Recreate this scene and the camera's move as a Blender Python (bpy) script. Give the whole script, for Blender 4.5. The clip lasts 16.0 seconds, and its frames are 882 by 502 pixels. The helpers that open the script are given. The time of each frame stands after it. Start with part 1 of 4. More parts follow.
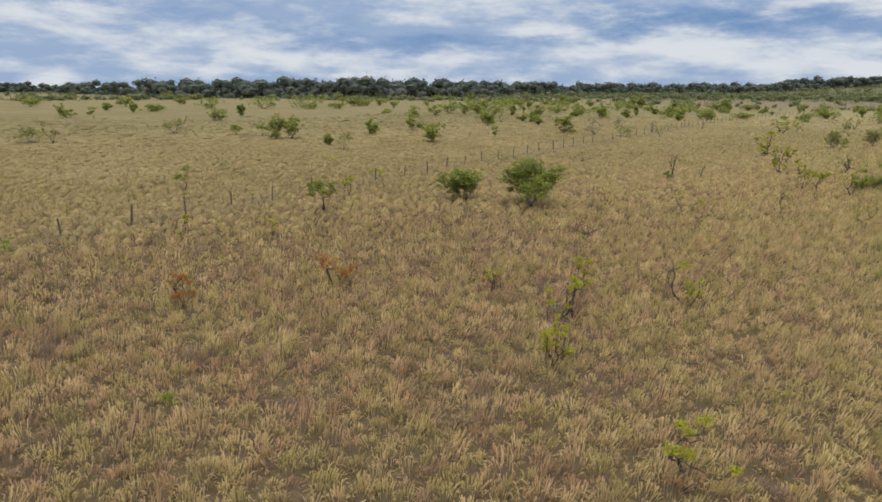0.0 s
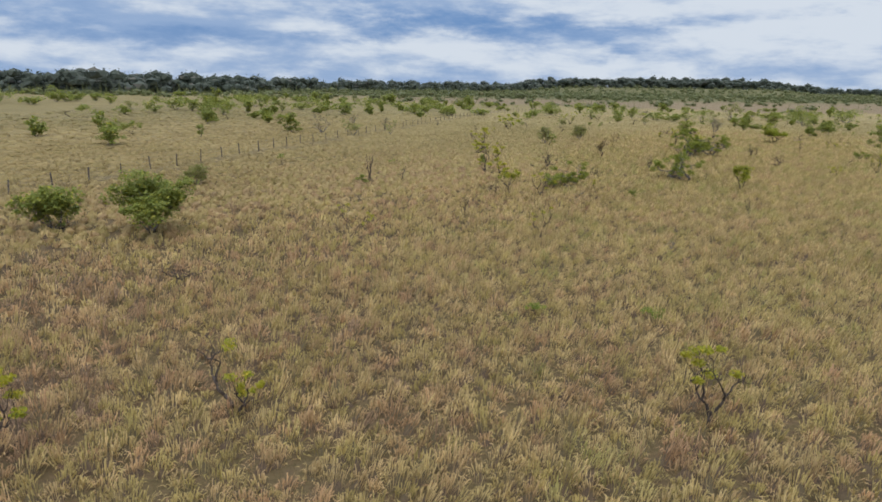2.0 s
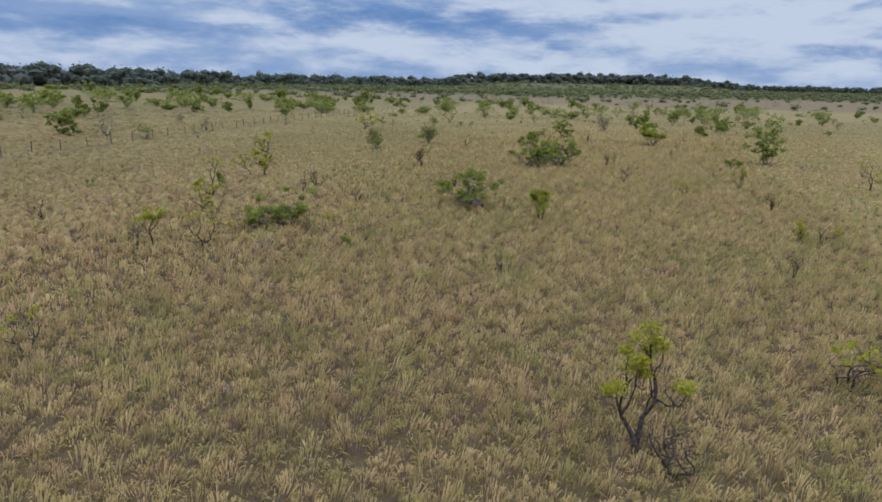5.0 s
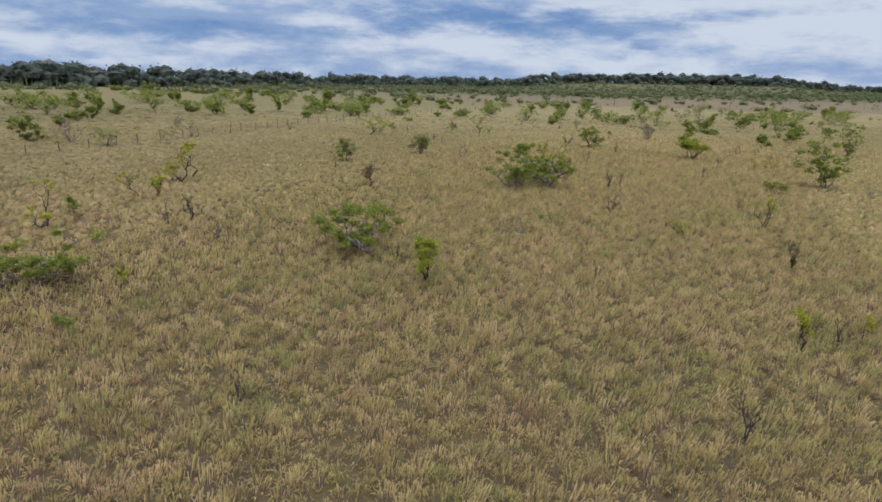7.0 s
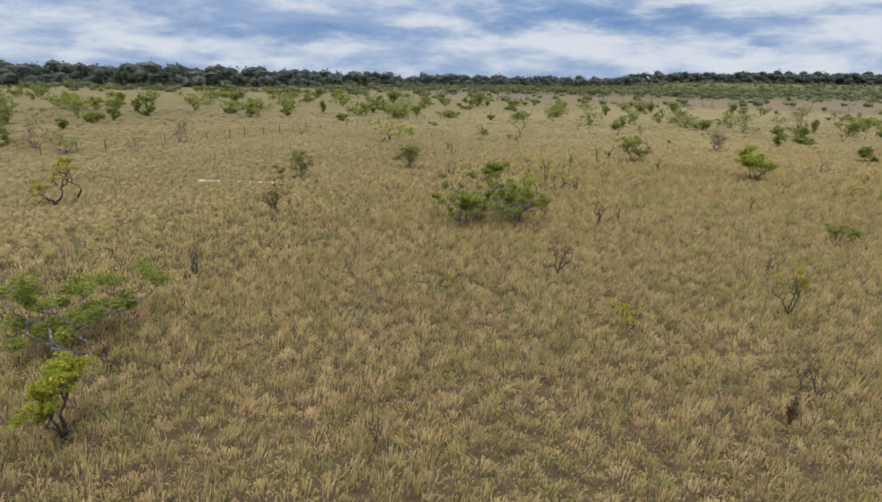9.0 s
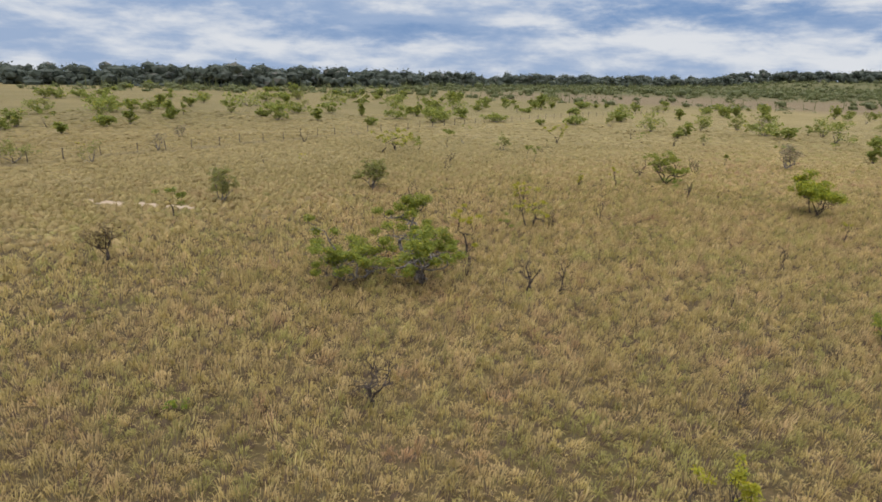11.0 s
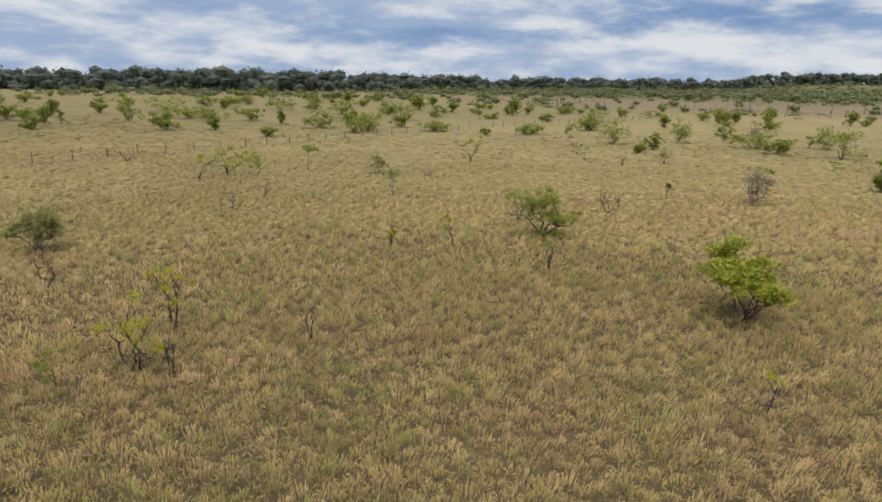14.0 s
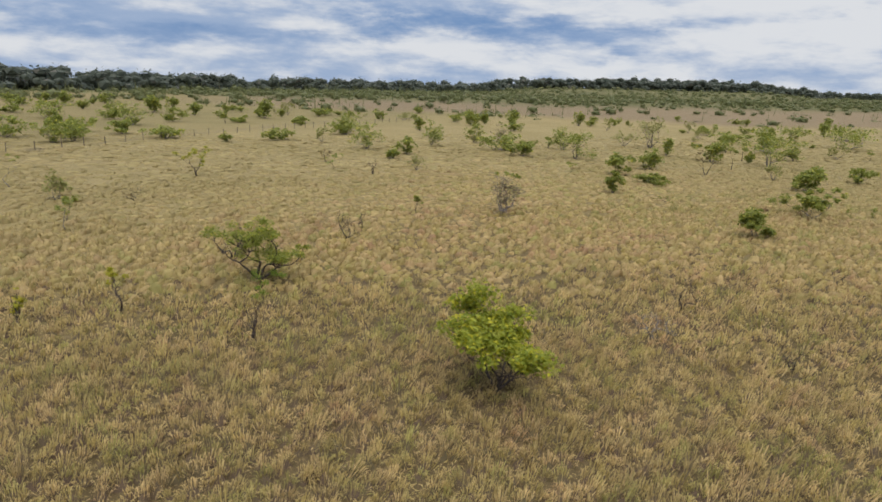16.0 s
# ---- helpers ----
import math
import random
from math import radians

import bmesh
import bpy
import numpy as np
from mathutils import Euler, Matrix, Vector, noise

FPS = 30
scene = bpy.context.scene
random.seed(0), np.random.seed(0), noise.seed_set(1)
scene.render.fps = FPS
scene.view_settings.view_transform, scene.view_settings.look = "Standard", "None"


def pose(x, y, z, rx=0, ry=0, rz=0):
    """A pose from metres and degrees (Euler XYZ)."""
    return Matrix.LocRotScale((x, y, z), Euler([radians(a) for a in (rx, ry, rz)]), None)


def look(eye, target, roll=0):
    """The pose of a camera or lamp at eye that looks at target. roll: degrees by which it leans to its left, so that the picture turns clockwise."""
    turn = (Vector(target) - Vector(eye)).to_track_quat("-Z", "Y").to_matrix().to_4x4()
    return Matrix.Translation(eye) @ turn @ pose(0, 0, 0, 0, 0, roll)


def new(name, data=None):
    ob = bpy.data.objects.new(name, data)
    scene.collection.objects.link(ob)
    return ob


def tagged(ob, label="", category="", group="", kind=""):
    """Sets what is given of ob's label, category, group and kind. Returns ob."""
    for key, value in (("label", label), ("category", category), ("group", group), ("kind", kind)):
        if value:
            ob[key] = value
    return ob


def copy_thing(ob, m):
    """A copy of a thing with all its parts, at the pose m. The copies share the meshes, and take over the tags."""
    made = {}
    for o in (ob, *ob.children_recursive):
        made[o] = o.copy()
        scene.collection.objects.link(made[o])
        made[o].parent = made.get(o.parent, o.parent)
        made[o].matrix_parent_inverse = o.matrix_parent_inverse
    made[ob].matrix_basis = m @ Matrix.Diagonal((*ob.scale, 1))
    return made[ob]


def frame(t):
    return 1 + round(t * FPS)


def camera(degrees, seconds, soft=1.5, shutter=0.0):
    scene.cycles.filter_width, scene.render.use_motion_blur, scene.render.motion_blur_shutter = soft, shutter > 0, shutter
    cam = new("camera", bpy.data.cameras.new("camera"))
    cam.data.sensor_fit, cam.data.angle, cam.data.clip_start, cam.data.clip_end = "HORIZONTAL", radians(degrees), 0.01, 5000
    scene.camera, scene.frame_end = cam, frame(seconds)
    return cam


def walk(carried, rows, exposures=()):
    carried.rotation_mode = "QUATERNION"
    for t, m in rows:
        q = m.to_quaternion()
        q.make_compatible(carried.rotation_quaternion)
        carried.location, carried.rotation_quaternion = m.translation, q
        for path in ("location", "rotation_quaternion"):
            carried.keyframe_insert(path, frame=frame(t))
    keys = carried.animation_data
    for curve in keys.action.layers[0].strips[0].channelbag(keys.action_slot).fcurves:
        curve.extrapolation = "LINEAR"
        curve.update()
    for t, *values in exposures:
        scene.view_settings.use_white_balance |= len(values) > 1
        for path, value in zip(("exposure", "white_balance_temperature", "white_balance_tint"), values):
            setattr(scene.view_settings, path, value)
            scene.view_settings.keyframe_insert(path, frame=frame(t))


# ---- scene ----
cam = camera(70.79, 16.0, soft=1.65)
PATH = [
    (0.00, -0.000, -0.000, 8.692, 0.236, 19.309, 3.486, 1.15),
    (0.50, 1.893, 2.321, 8.605, 3.402, 21.576, 3.414, 1.35),
    (1.00, 4.074, 4.473, 8.525, 7.826, 23.429, 3.366, 1.56),
    (1.50, 6.763, 6.512, 8.457, 12.454, 24.986, 3.329, 1.78),
    (2.00, 9.768, 8.343, 8.414, 16.804, 26.352, 3.299, 1.95),
    (2.50, 12.841, 9.911, 8.402, 20.654, 27.597, 3.287, 2.07),
    (3.00, 16.569, 11.611, 8.420, 24.892, 29.059, 3.292, 2.16),
    (3.50, 19.782, 13.081, 8.480, 28.311, 30.426, 3.341, 2.21),
    (4.00, 23.636, 14.724, 8.579, 32.326, 31.986, 3.433, 2.24),
    (4.50, 27.649, 16.438, 8.695, 36.426, 33.651, 3.529, 2.26),
    (5.00, 31.859, 18.229, 8.816, 40.609, 35.447, 3.620, 2.26),
    (5.20, 33.265, 18.829, 8.860, 41.915, 36.090, 3.645, 2.26),
    (7.30, 49.684, 26.313, 9.472, 55.811, 44.604, 4.192, 2.21),
    (7.50, 51.325, 27.186, 9.519, 57.155, 45.572, 4.229, 2.19),
    (8.00, 55.123, 29.496, 9.628, 60.246, 48.083, 4.308, 2.15),
    (8.50, 59.039, 32.164, 9.741, 63.438, 50.925, 4.387, 2.09),
    (9.00, 63.126, 35.157, 9.855, 66.737, 54.075, 4.466, 2.05),
    (9.20, 64.302, 36.086, 9.903, 67.691, 55.042, 4.499, 2.03),
    (11.30, 78.369, 48.532, 10.540, 78.711, 67.760, 5.048, 1.88),
    (11.50, 79.842, 50.210, 10.557, 79.856, 69.441, 5.065, 1.84),
    (12.00, 82.799, 53.657, 10.565, 82.140, 72.878, 5.076, 1.74),
    (12.50, 85.621, 57.231, 10.548, 84.314, 76.419, 5.061, 1.65),
    (13.00, 88.658, 61.277, 10.517, 86.852, 80.424, 5.028, 1.59),
    (13.50, 91.734, 65.015, 10.493, 90.916, 84.238, 5.033, 1.61),
    (14.00, 94.918, 68.693, 10.484, 95.109, 87.949, 5.082, 1.72),
    (14.50, 97.614, 71.619, 10.478, 98.979, 90.845, 5.141, 1.89),
    (15.00, 99.243, 73.877, 10.485, 102.514, 92.892, 5.218, 2.09),
    (15.50, 99.940, 75.638, 10.517, 105.277, 94.202, 5.332, 2.30),
    (16.00, 99.616, 77.218, 10.545, 106.720, 95.199, 5.426, 2.50),
]
walk(cam, [(t, look((x, y, z), (a, b, c), r)) for t, x, y, z, a, b, c, r in PATH],
     exposures=[(0, -0.06, 6550, 8), (1.2, -0.05, 6350, 7), (3.5, -0.23, 5850, 8), (5.0, -0.31, 5650, 9), (7.5, -0.15, 6050, 9), (9.0, -0.08, 6300, 9), (12.0, -0.03, 6700, 9), (16.0, -0.05, 6700, 9)])

# ---- light: bright broken cloud, a veiled sun high in the south ----
SUN_EL, SUN_AZ = 68, 200          # degrees; azimuth clockwise from the y axis
world = bpy.data.worlds.new("sky")
scene.world = world
world.use_nodes = True


class Nodes:
    """Short hand for building a node tree."""

    def __init__(self, tree):
        self.tree = tree
        tree.nodes.clear()

    def add(self, kind, *links, **settings):
        n = self.tree.nodes.new(kind)
        for key, value in settings.items():
            if key == "operation":
                n.operation = value
            elif key == "data_type":
                n.data_type = value
            elif key == "blend_type":
                n.blend_type = value
            elif key == "clamp":
                n.use_clamp = value
        for slot, value in links:
            if isinstance(value, bpy.types.NodeSocket):
                self.tree.links.new(value, n.inputs[slot])
            else:
                n.inputs[slot].default_value = value
        return n

    def math(self, op, a, b=0.0, clamp=False):
        return self.add("ShaderNodeMath", (0, a), (1, b), operation=op, clamp=clamp).outputs[0]

    def noise(self, vector, scale, detail=4.0, rough=0.55, distort=0.0):
        return self.add("ShaderNodeTexNoise", ("Vector", vector), ("Scale", scale), ("Detail", detail),
                        ("Roughness", rough), ("Distortion", distort)).outputs["Fac"]

    def span(self, value, low, high):
        n = self.add("ShaderNodeMapRange", ("Value", value), ("From Min", low), ("From Max", high))
        n.interpolation_type = "SMOOTHSTEP"
        return n.outputs[0]

    def mix(self, fac, a, b, blend="MIX"):
        n = self.add("ShaderNodeMix", data_type="RGBA", blend_type=blend)
        for slot, value in ((0, fac), (6, a), (7, b)):
            if isinstance(value, bpy.types.NodeSocket):
                self.tree.links.new(value, n.inputs[slot])
            else:
                n.inputs[slot].default_value = (*value, 1) if isinstance(value, tuple) else value
        return n.outputs[2]

    def scaled(self, vector, x, y, z):
        return self.add("ShaderNodeMapping", ("Vector", vector), ("Scale", (x, y, z))).outputs[0]


w = Nodes(world.node_tree)
way = w.add("ShaderNodeTexCoord").outputs["Generated"]
sky = w.add("ShaderNodeTexSky")
sky.sky_type, sky.sun_disc = "NISHITA", False
sky.sun_elevation, sky.sun_rotation = radians(SUN_EL), radians(SUN_AZ)
blue = w.mix(1.0, sky.outputs[0], (0.085, 0.085, 0.085), "MULTIPLY")
parts = w.add("ShaderNodeSeparateXYZ", (0, way))
azimuth = w.math("ARCTAN2", parts.outputs[0], parts.outputs[1])
height = w.math("SUBTRACT", parts.outputs[2], w.math("MULTIPLY", azimuth, 0.013))
# layered cloud banks: long and flat low down, as broken stratocumulus looks from below
banks = w.noise(w.scaled(way, 3.2, 3.2, 15.0), 1.0, 7.0, 0.54, 0.15)
above = w.noise(w.add("ShaderNodeMapping", ("Vector", way), ("Location", (0, 0, 0.30)), ("Scale", (3.2, 3.2, 15.0))).outputs[0], 1.0, 7.0, 0.54, 0.15)
puffs = w.noise(w.scaled(way, 13.0, 13.0, 40.0), 1.0, 7.0, 0.62, 0.2)
cover = w.math("ADD", w.math("MULTIPLY", banks, 0.66), w.math("MULTIPLY", puffs, 0.34))


def gap(az, el, half_az, half_el, depth):
    """A clearer stretch between the cloud banks."""
    a = w.math("DIVIDE", w.math("SUBTRACT", azimuth, radians(az)), radians(half_az))
    e = w.math("DIVIDE", w.math("SUBTRACT", height, radians(el)), radians(half_el))
    far = w.math("ADD", w.math("MULTIPLY", a, a), w.math("MULTIPLY", e, e))
    return w.math("MULTIPLY", w.math("EXPONENT", w.math("MULTIPLY", far, -1.0)), depth)


gaps = w.math("ADD", w.math("ADD", gap(30, 5.3, 14, 1.2, 0.15), gap(4, 3.7, 9, 0.9, 0.12)), gap(54, 5.0, 13, 4, -0.02))
cover = w.math("SUBTRACT", cover, gaps)
low = w.span(height, 0.055, 0.0)
cover = w.math("ADD", cover, w.math("MULTIPLY", low, 0.15))
veil = w.span(cover, 0.27, 0.49)
light = w.math("ADD", w.math("MULTIPLY", w.math("SUBTRACT", banks, above), 1.9), w.math("MULTIPLY", puffs, 0.85))
light = w.math("ADD", w.math("SUBTRACT", light, w.math("ADD", gap(-24, 5.5, 24, 3.5, 0.08), gap(56, 5.0, 24, 5, -0.30))), 0.06)
bright = w.span(light, 0.28, 0.80)
cloud = w.mix(bright, (0.46, 0.61, 0.89), (1.0, 1.045, 1.13))
blue = w.mix(0.8, blue, (0.19, 0.385, 0.80))
dome = w.mix(veil, blue, cloud)
# cloud cover is brighter overhead than at the horizon
overhead = w.span(parts.outputs[2], 0.16, 0.75)
dome = w.mix(1.0, dome, w.mix(overhead, (1.0, 1.0, 1.0), (2.75, 2.45, 2.05)), "MULTIPLY")
back = w.add("ShaderNodeBackground", ("Color", dome), ("Strength", 0.72))
out = w.add("ShaderNodeOutputWorld", ("Surface", back.outputs[0]))

sun = new("sun", bpy.data.lights.new("sun", "SUN"))
sun.data.energy, sun.data.angle, sun.data.color = 1.9, radians(35), (1.0, 0.94, 0.84)
sun.matrix_world = pose(0, 0, 60, 90 - SUN_EL, 0, 180 - SUN_AZ)


# ---- materials ----
def material(name):
    m = bpy.data.materials.new(name)
    m.use_nodes = True
    return m, Nodes(m.node_tree)


def finish(n, colour, rough=0.8, normal=None, through_light=0.0, spec=0.3):
    s = n.add("ShaderNodeBsdfPrincipled", ("Base Color", colour), ("Roughness", rough), ("Specular IOR Level", spec))
    if normal is not None:
        n.tree.links.new(normal, s.inputs["Normal"])
    shader = s.outputs[0]
    if through_light:
        back_side = n.add("ShaderNodeBsdfTranslucent", ("Color", colour))
        shader = n.add("ShaderNodeMixShader", (0, through_light), (1, shader), (2, back_side.outputs[0])).outputs[0]
    n.add("ShaderNodeOutputMaterial", ("Surface", shader))


STRAW, OLIVE, GREEN, RUSSET, GREY = (0.50, 0.375, 0.19), (0.39, 0.315, 0.12), (0.345, 0.31, 0.115), (0.43, 0.275, 0.155), (0.27, 0.19, 0.135)


def grass_colour(n, where, tuft):
    """Russet, olive, straw, green and grey-brown tussocks side by side, in patches of several sizes."""
    wide = n.noise(where, 0.045, 3.0)
    patch = n.noise(where, 0.30, 4.0)
    pick = n.math("ADD", n.math("MULTIPLY", tuft, 0.44), n.math("ADD", n.math("MULTIPLY", n.math("SUBTRACT", patch, 0.5), 0.70), 0.235))
    pick = n.math("ADD", pick, n.math("MULTIPLY", n.math("SUBTRACT", wide, 0.5), -0.35))
    # more russet in the west, more green in the east
    xyz = n.add("ShaderNodeSeparateXYZ", (0, where))
    east = n.span(n.math("ADD", xyz.outputs[0], n.math("MULTIPLY", xyz.outputs[1], -0.25)), -18.0, 45.0)
    pick = n.math("ADD", pick, n.math("MULTIPLY", n.math("SUBTRACT", east, 0.62), 0.22))
    ramp = n.add("ShaderNodeValToRGB", (0, pick))
    marks = ramp.color_ramp.elements
    for at, colour in ((0.20, RUSSET), (0.36, STRAW), (0.50, OLIVE), (0.63, STRAW)):
        marks.new(at).color = (*colour, 1)
    marks[0].position, marks[0].color = 0.06, (*GREY, 1)
    marks[-1].position, marks[-1].color = 0.74, (*GREEN, 1)
    c = ramp.outputs[0]
    # out on the open land the sward is shorter and more even, its pale tone lowered to stand in for shade among blades
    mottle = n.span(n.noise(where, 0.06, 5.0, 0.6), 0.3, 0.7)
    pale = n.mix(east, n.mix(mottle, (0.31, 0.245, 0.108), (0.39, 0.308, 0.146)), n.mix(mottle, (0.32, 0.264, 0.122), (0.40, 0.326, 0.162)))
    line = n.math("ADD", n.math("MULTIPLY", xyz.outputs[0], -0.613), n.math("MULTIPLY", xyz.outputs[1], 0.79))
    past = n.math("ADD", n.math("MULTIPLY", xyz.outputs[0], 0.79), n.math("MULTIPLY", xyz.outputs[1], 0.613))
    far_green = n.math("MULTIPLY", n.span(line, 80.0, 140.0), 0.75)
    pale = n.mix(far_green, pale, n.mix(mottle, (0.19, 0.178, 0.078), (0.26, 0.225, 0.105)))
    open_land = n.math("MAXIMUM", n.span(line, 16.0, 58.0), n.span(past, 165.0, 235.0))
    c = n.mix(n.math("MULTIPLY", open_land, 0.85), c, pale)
    # a ragged strip of greyer, ungrazed grass along the fence
    strip = n.math("ADD", n.math("MULTIPLY", xyz.outputs[0], 0.818), n.math("MULTIPLY", xyz.outputs[1], -0.576))
    strip = n.math("ADD", strip, n.math("MULTIPLY", n.math("SUBTRACT", n.noise(where, 0.25, 3.0), 0.5), 3.0))
    strip = n.span(n.math("ABSOLUTE", n.math("ADD", strip, 36.3)), 1.9, 0.7)
    return n.mix(n.math("MULTIPLY", n.math("MULTIPLY", strip, 0.7), n.span(patch, 0.38, 0.62)), c, (0.29, 0.235, 0.14))


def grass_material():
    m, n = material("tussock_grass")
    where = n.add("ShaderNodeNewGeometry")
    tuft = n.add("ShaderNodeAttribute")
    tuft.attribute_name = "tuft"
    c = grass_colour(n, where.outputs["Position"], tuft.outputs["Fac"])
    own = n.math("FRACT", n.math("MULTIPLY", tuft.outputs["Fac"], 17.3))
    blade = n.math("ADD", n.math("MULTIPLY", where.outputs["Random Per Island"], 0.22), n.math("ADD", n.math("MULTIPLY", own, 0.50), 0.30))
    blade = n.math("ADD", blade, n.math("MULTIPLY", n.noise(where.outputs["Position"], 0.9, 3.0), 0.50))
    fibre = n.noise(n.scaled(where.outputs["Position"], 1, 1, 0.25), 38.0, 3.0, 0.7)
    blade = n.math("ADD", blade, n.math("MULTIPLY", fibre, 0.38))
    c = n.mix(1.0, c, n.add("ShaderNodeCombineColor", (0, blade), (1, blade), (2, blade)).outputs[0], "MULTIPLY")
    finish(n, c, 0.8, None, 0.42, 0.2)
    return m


def shaded_thatch_material():
    m, n = material("shaded_dead_thatch")
    where = n.add("ShaderNodeNewGeometry").outputs["Position"]
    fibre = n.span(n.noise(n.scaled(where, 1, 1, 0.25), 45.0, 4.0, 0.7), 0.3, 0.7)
    # dead grass tone, taken darker so that it paints shade into the gaps
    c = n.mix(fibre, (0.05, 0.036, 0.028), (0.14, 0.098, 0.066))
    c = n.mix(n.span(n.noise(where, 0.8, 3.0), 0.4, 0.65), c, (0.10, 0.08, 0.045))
    finish(n, c, 0.9, None, 0.0, 0.1)
    return m


def ground_material():
    m, n = material("savanna_ground")
    where = n.add("ShaderNodeNewGeometry").outputs["Position"]
    tuft = n.span(n.noise(where, 2.1, 5.0, 0.65), 0.25, 0.75)
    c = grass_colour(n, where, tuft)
    soil = n.math("ADD", n.math("MULTIPLY", n.span(n.noise(where, 5.0, 3.0), 0.3, 0.6), 0.5), n.math("MULTIPLY", n.span(n.noise(where, 26.0, 4.0, 0.7), 0.38, 0.62), 0.5))
    # soil and dead leaf tone, coloured darker to stand in for shade between tussocks
    shaded_litter = n.mix(soil, (0.115, 0.082, 0.05), (0.045, 0.033, 0.023))
    xyz = n.add("ShaderNodeSeparateXYZ", (0, where))
    across = n.math("ADD", n.math("MULTIPLY", xyz.outputs[0], -0.613), n.math("MULTIPLY", xyz.outputs[1], 0.79))
    along = n.math("ADD", n.math("MULTIPLY", xyz.outputs[0], 0.79), n.math("MULTIPLY", xyz.outputs[1], 0.613))
    west = n.span(n.math("ADD", xyz.outputs[0], n.math("MULTIPLY", xyz.outputs[1], -0.25)), 60.0, -10.0)
    tall_grass = n.math("MULTIPLY", n.span(n.math("SUBTRACT", across, n.math("MULTIPLY", west, 20.0)), 48.0, 14.0), n.span(along, 215.0, 150.0))
    # mixed in everywhere, so open ground is dulled as if shaded by blades
    c = n.mix(n.math("ADD", 0.36, n.math("MULTIPLY", tall_grass, 0.48)), c, shaded_litter)
    # far off: paler, greener grass, and a reddish marsh flat to the east
    off = n.math("ADD", n.math("MULTIPLY", xyz.outputs[0], 0.42), n.math("MULTIPLY", xyz.outputs[1], 0.90))
    off = n.math("ADD", off, n.math("MULTIPLY", n.math("SUBTRACT", n.noise(where, 0.012, 3.0), 0.5), 90.0))
    marsh = n.math("MULTIPLY", n.span(off, 338.0, 385.0), n.span(xyz.outputs[0], 60.0, 170.0))
    c = n.mix(n.math("MULTIPLY", marsh, 0.85), c, n.mix(n.noise(where, 0.15, 4.0), (0.165, 0.123, 0.082), (0.225, 0.172, 0.115)))
    scrub = n.span(off, 455.0, 540.0)
    c = n.mix(n.math("MULTIPLY", scrub, 0.8), c, n.mix(n.span(n.noise(where, 0.05, 4.0), 0.35, 0.6), (0.075, 0.085, 0.035), (0.13, 0.13, 0.055)))
    # bare sandy streak
    sx = n.math("SUBTRACT", xyz.outputs[0], 54.6)
    sy = n.math("SUBTRACT", xyz.outputs[1], 94.3)
    along = n.math("ADD", n.math("MULTIPLY", sx, 0.985), n.math("MULTIPLY", sy, -0.17))
    across = n.math("ADD", n.math("MULTIPLY", sx, 0.17), n.math("MULTIPLY", sy, 0.985))
    across = n.math("ADD", across, n.math("MULTIPLY", n.math("SUBTRACT", n.noise(where, 0.7, 4.0), 0.5), 1.6))
    sand = n.math("MULTIPLY", n.span(n.math("ABSOLUTE", across), 0.75, 0.4), n.span(n.math("ABSOLUTE", along), 6.5, 4.0))
    c = n.mix(sand, c, n.mix(n.noise(where, 6.0), (0.46, 0.34, 0.24), (0.62, 0.50, 0.39)))
    bump = n.add("ShaderNodeBump", ("Height", n.noise(where, 3.0, 5.0, 0.65)), ("Distance", 0.35), ("Strength", 0.9))
    finish(n, c, 0.9, bump.outputs[0], 0.0, 0.1)
    return m


def leaf_material(name, low, high, old, olds=0.12):
    m, n = material(name)
    g = n.add("ShaderNodeNewGeometry")
    rand = g.outputs["Random Per Island"]
    c = n.mix(rand, low, high)
    c = n.mix(n.span(n.noise(g.outputs["Position"], 2.2, 3.0), 0.4, 0.65), c, tuple(0.75 * v for v in high))
    c = n.mix(n.span(rand, 1.0 - olds, 1.0 - olds * 0.6), c, old)
    finish(n, c, 0.5, None, 0.45, 0.35)
    return m


def bark_material(name, dark, pale):
    m, n = material(name)
    where = n.add("ShaderNodeNewGeometry").outputs["Position"]
    c = n.mix(n.span(n.noise(where, 9.0, 5.0, 0.65), 0.35, 0.68), dark, pale)
    c = n.mix(n.span(n.noise(where, 2.0, 3.0), 0.55, 0.75), c, tuple(0.6 * v for v in dark))
    bump = n.add("ShaderNodeBump", ("Height", n.noise(n.scaled(where, 1, 1, 0.3), 60.0, 4.0)), ("Distance", 0.02))
    finish(n, c, 0.9, bump.outputs[0], 0.0, 0.15)
    return m


GRASS, SHADED_THATCH, GROUND = grass_material(), shaded_thatch_material(), ground_material()
LEAF = {
    "G": leaf_material("green_leaf", (0.15, 0.19, 0.042), (0.33, 0.36, 0.08), (0.42, 0.40, 0.06)),
    "Y": leaf_material("yellow_green_leaf", (0.24, 0.265, 0.03), (0.50, 0.47, 0.04), (0.58, 0.47, 0.05)),
    "D": leaf_material("dull_leaf", (0.20, 0.225, 0.06), (0.36, 0.36, 0.11), (0.30, 0.24, 0.12), 0.25),
    "V": leaf_material("bright_leaf", (0.165, 0.215, 0.026), (0.40, 0.43, 0.05), (0.52, 0.48, 0.04), 0.2),
    "C": leaf_material("lobed_leaf", (0.15, 0.19, 0.036), (0.34, 0.375, 0.065), (0.46, 0.43, 0.05), 0.12),
    "R": leaf_material("brown_leaf", (0.12, 0.085, 0.04), (0.22, 0.15, 0.07), (0.26, 0.20, 0.06), 0.3),
    "O": leaf_material("orange_leaf", (0.40, 0.17, 0.04), (0.50, 0.25, 0.06), (0.34, 0.20, 0.06)),
    "H": leaf_material("fresh_leaf", (0.13, 0.22, 0.03), (0.27, 0.34, 0.05), (0.4, 0.38, 0.05)),
}
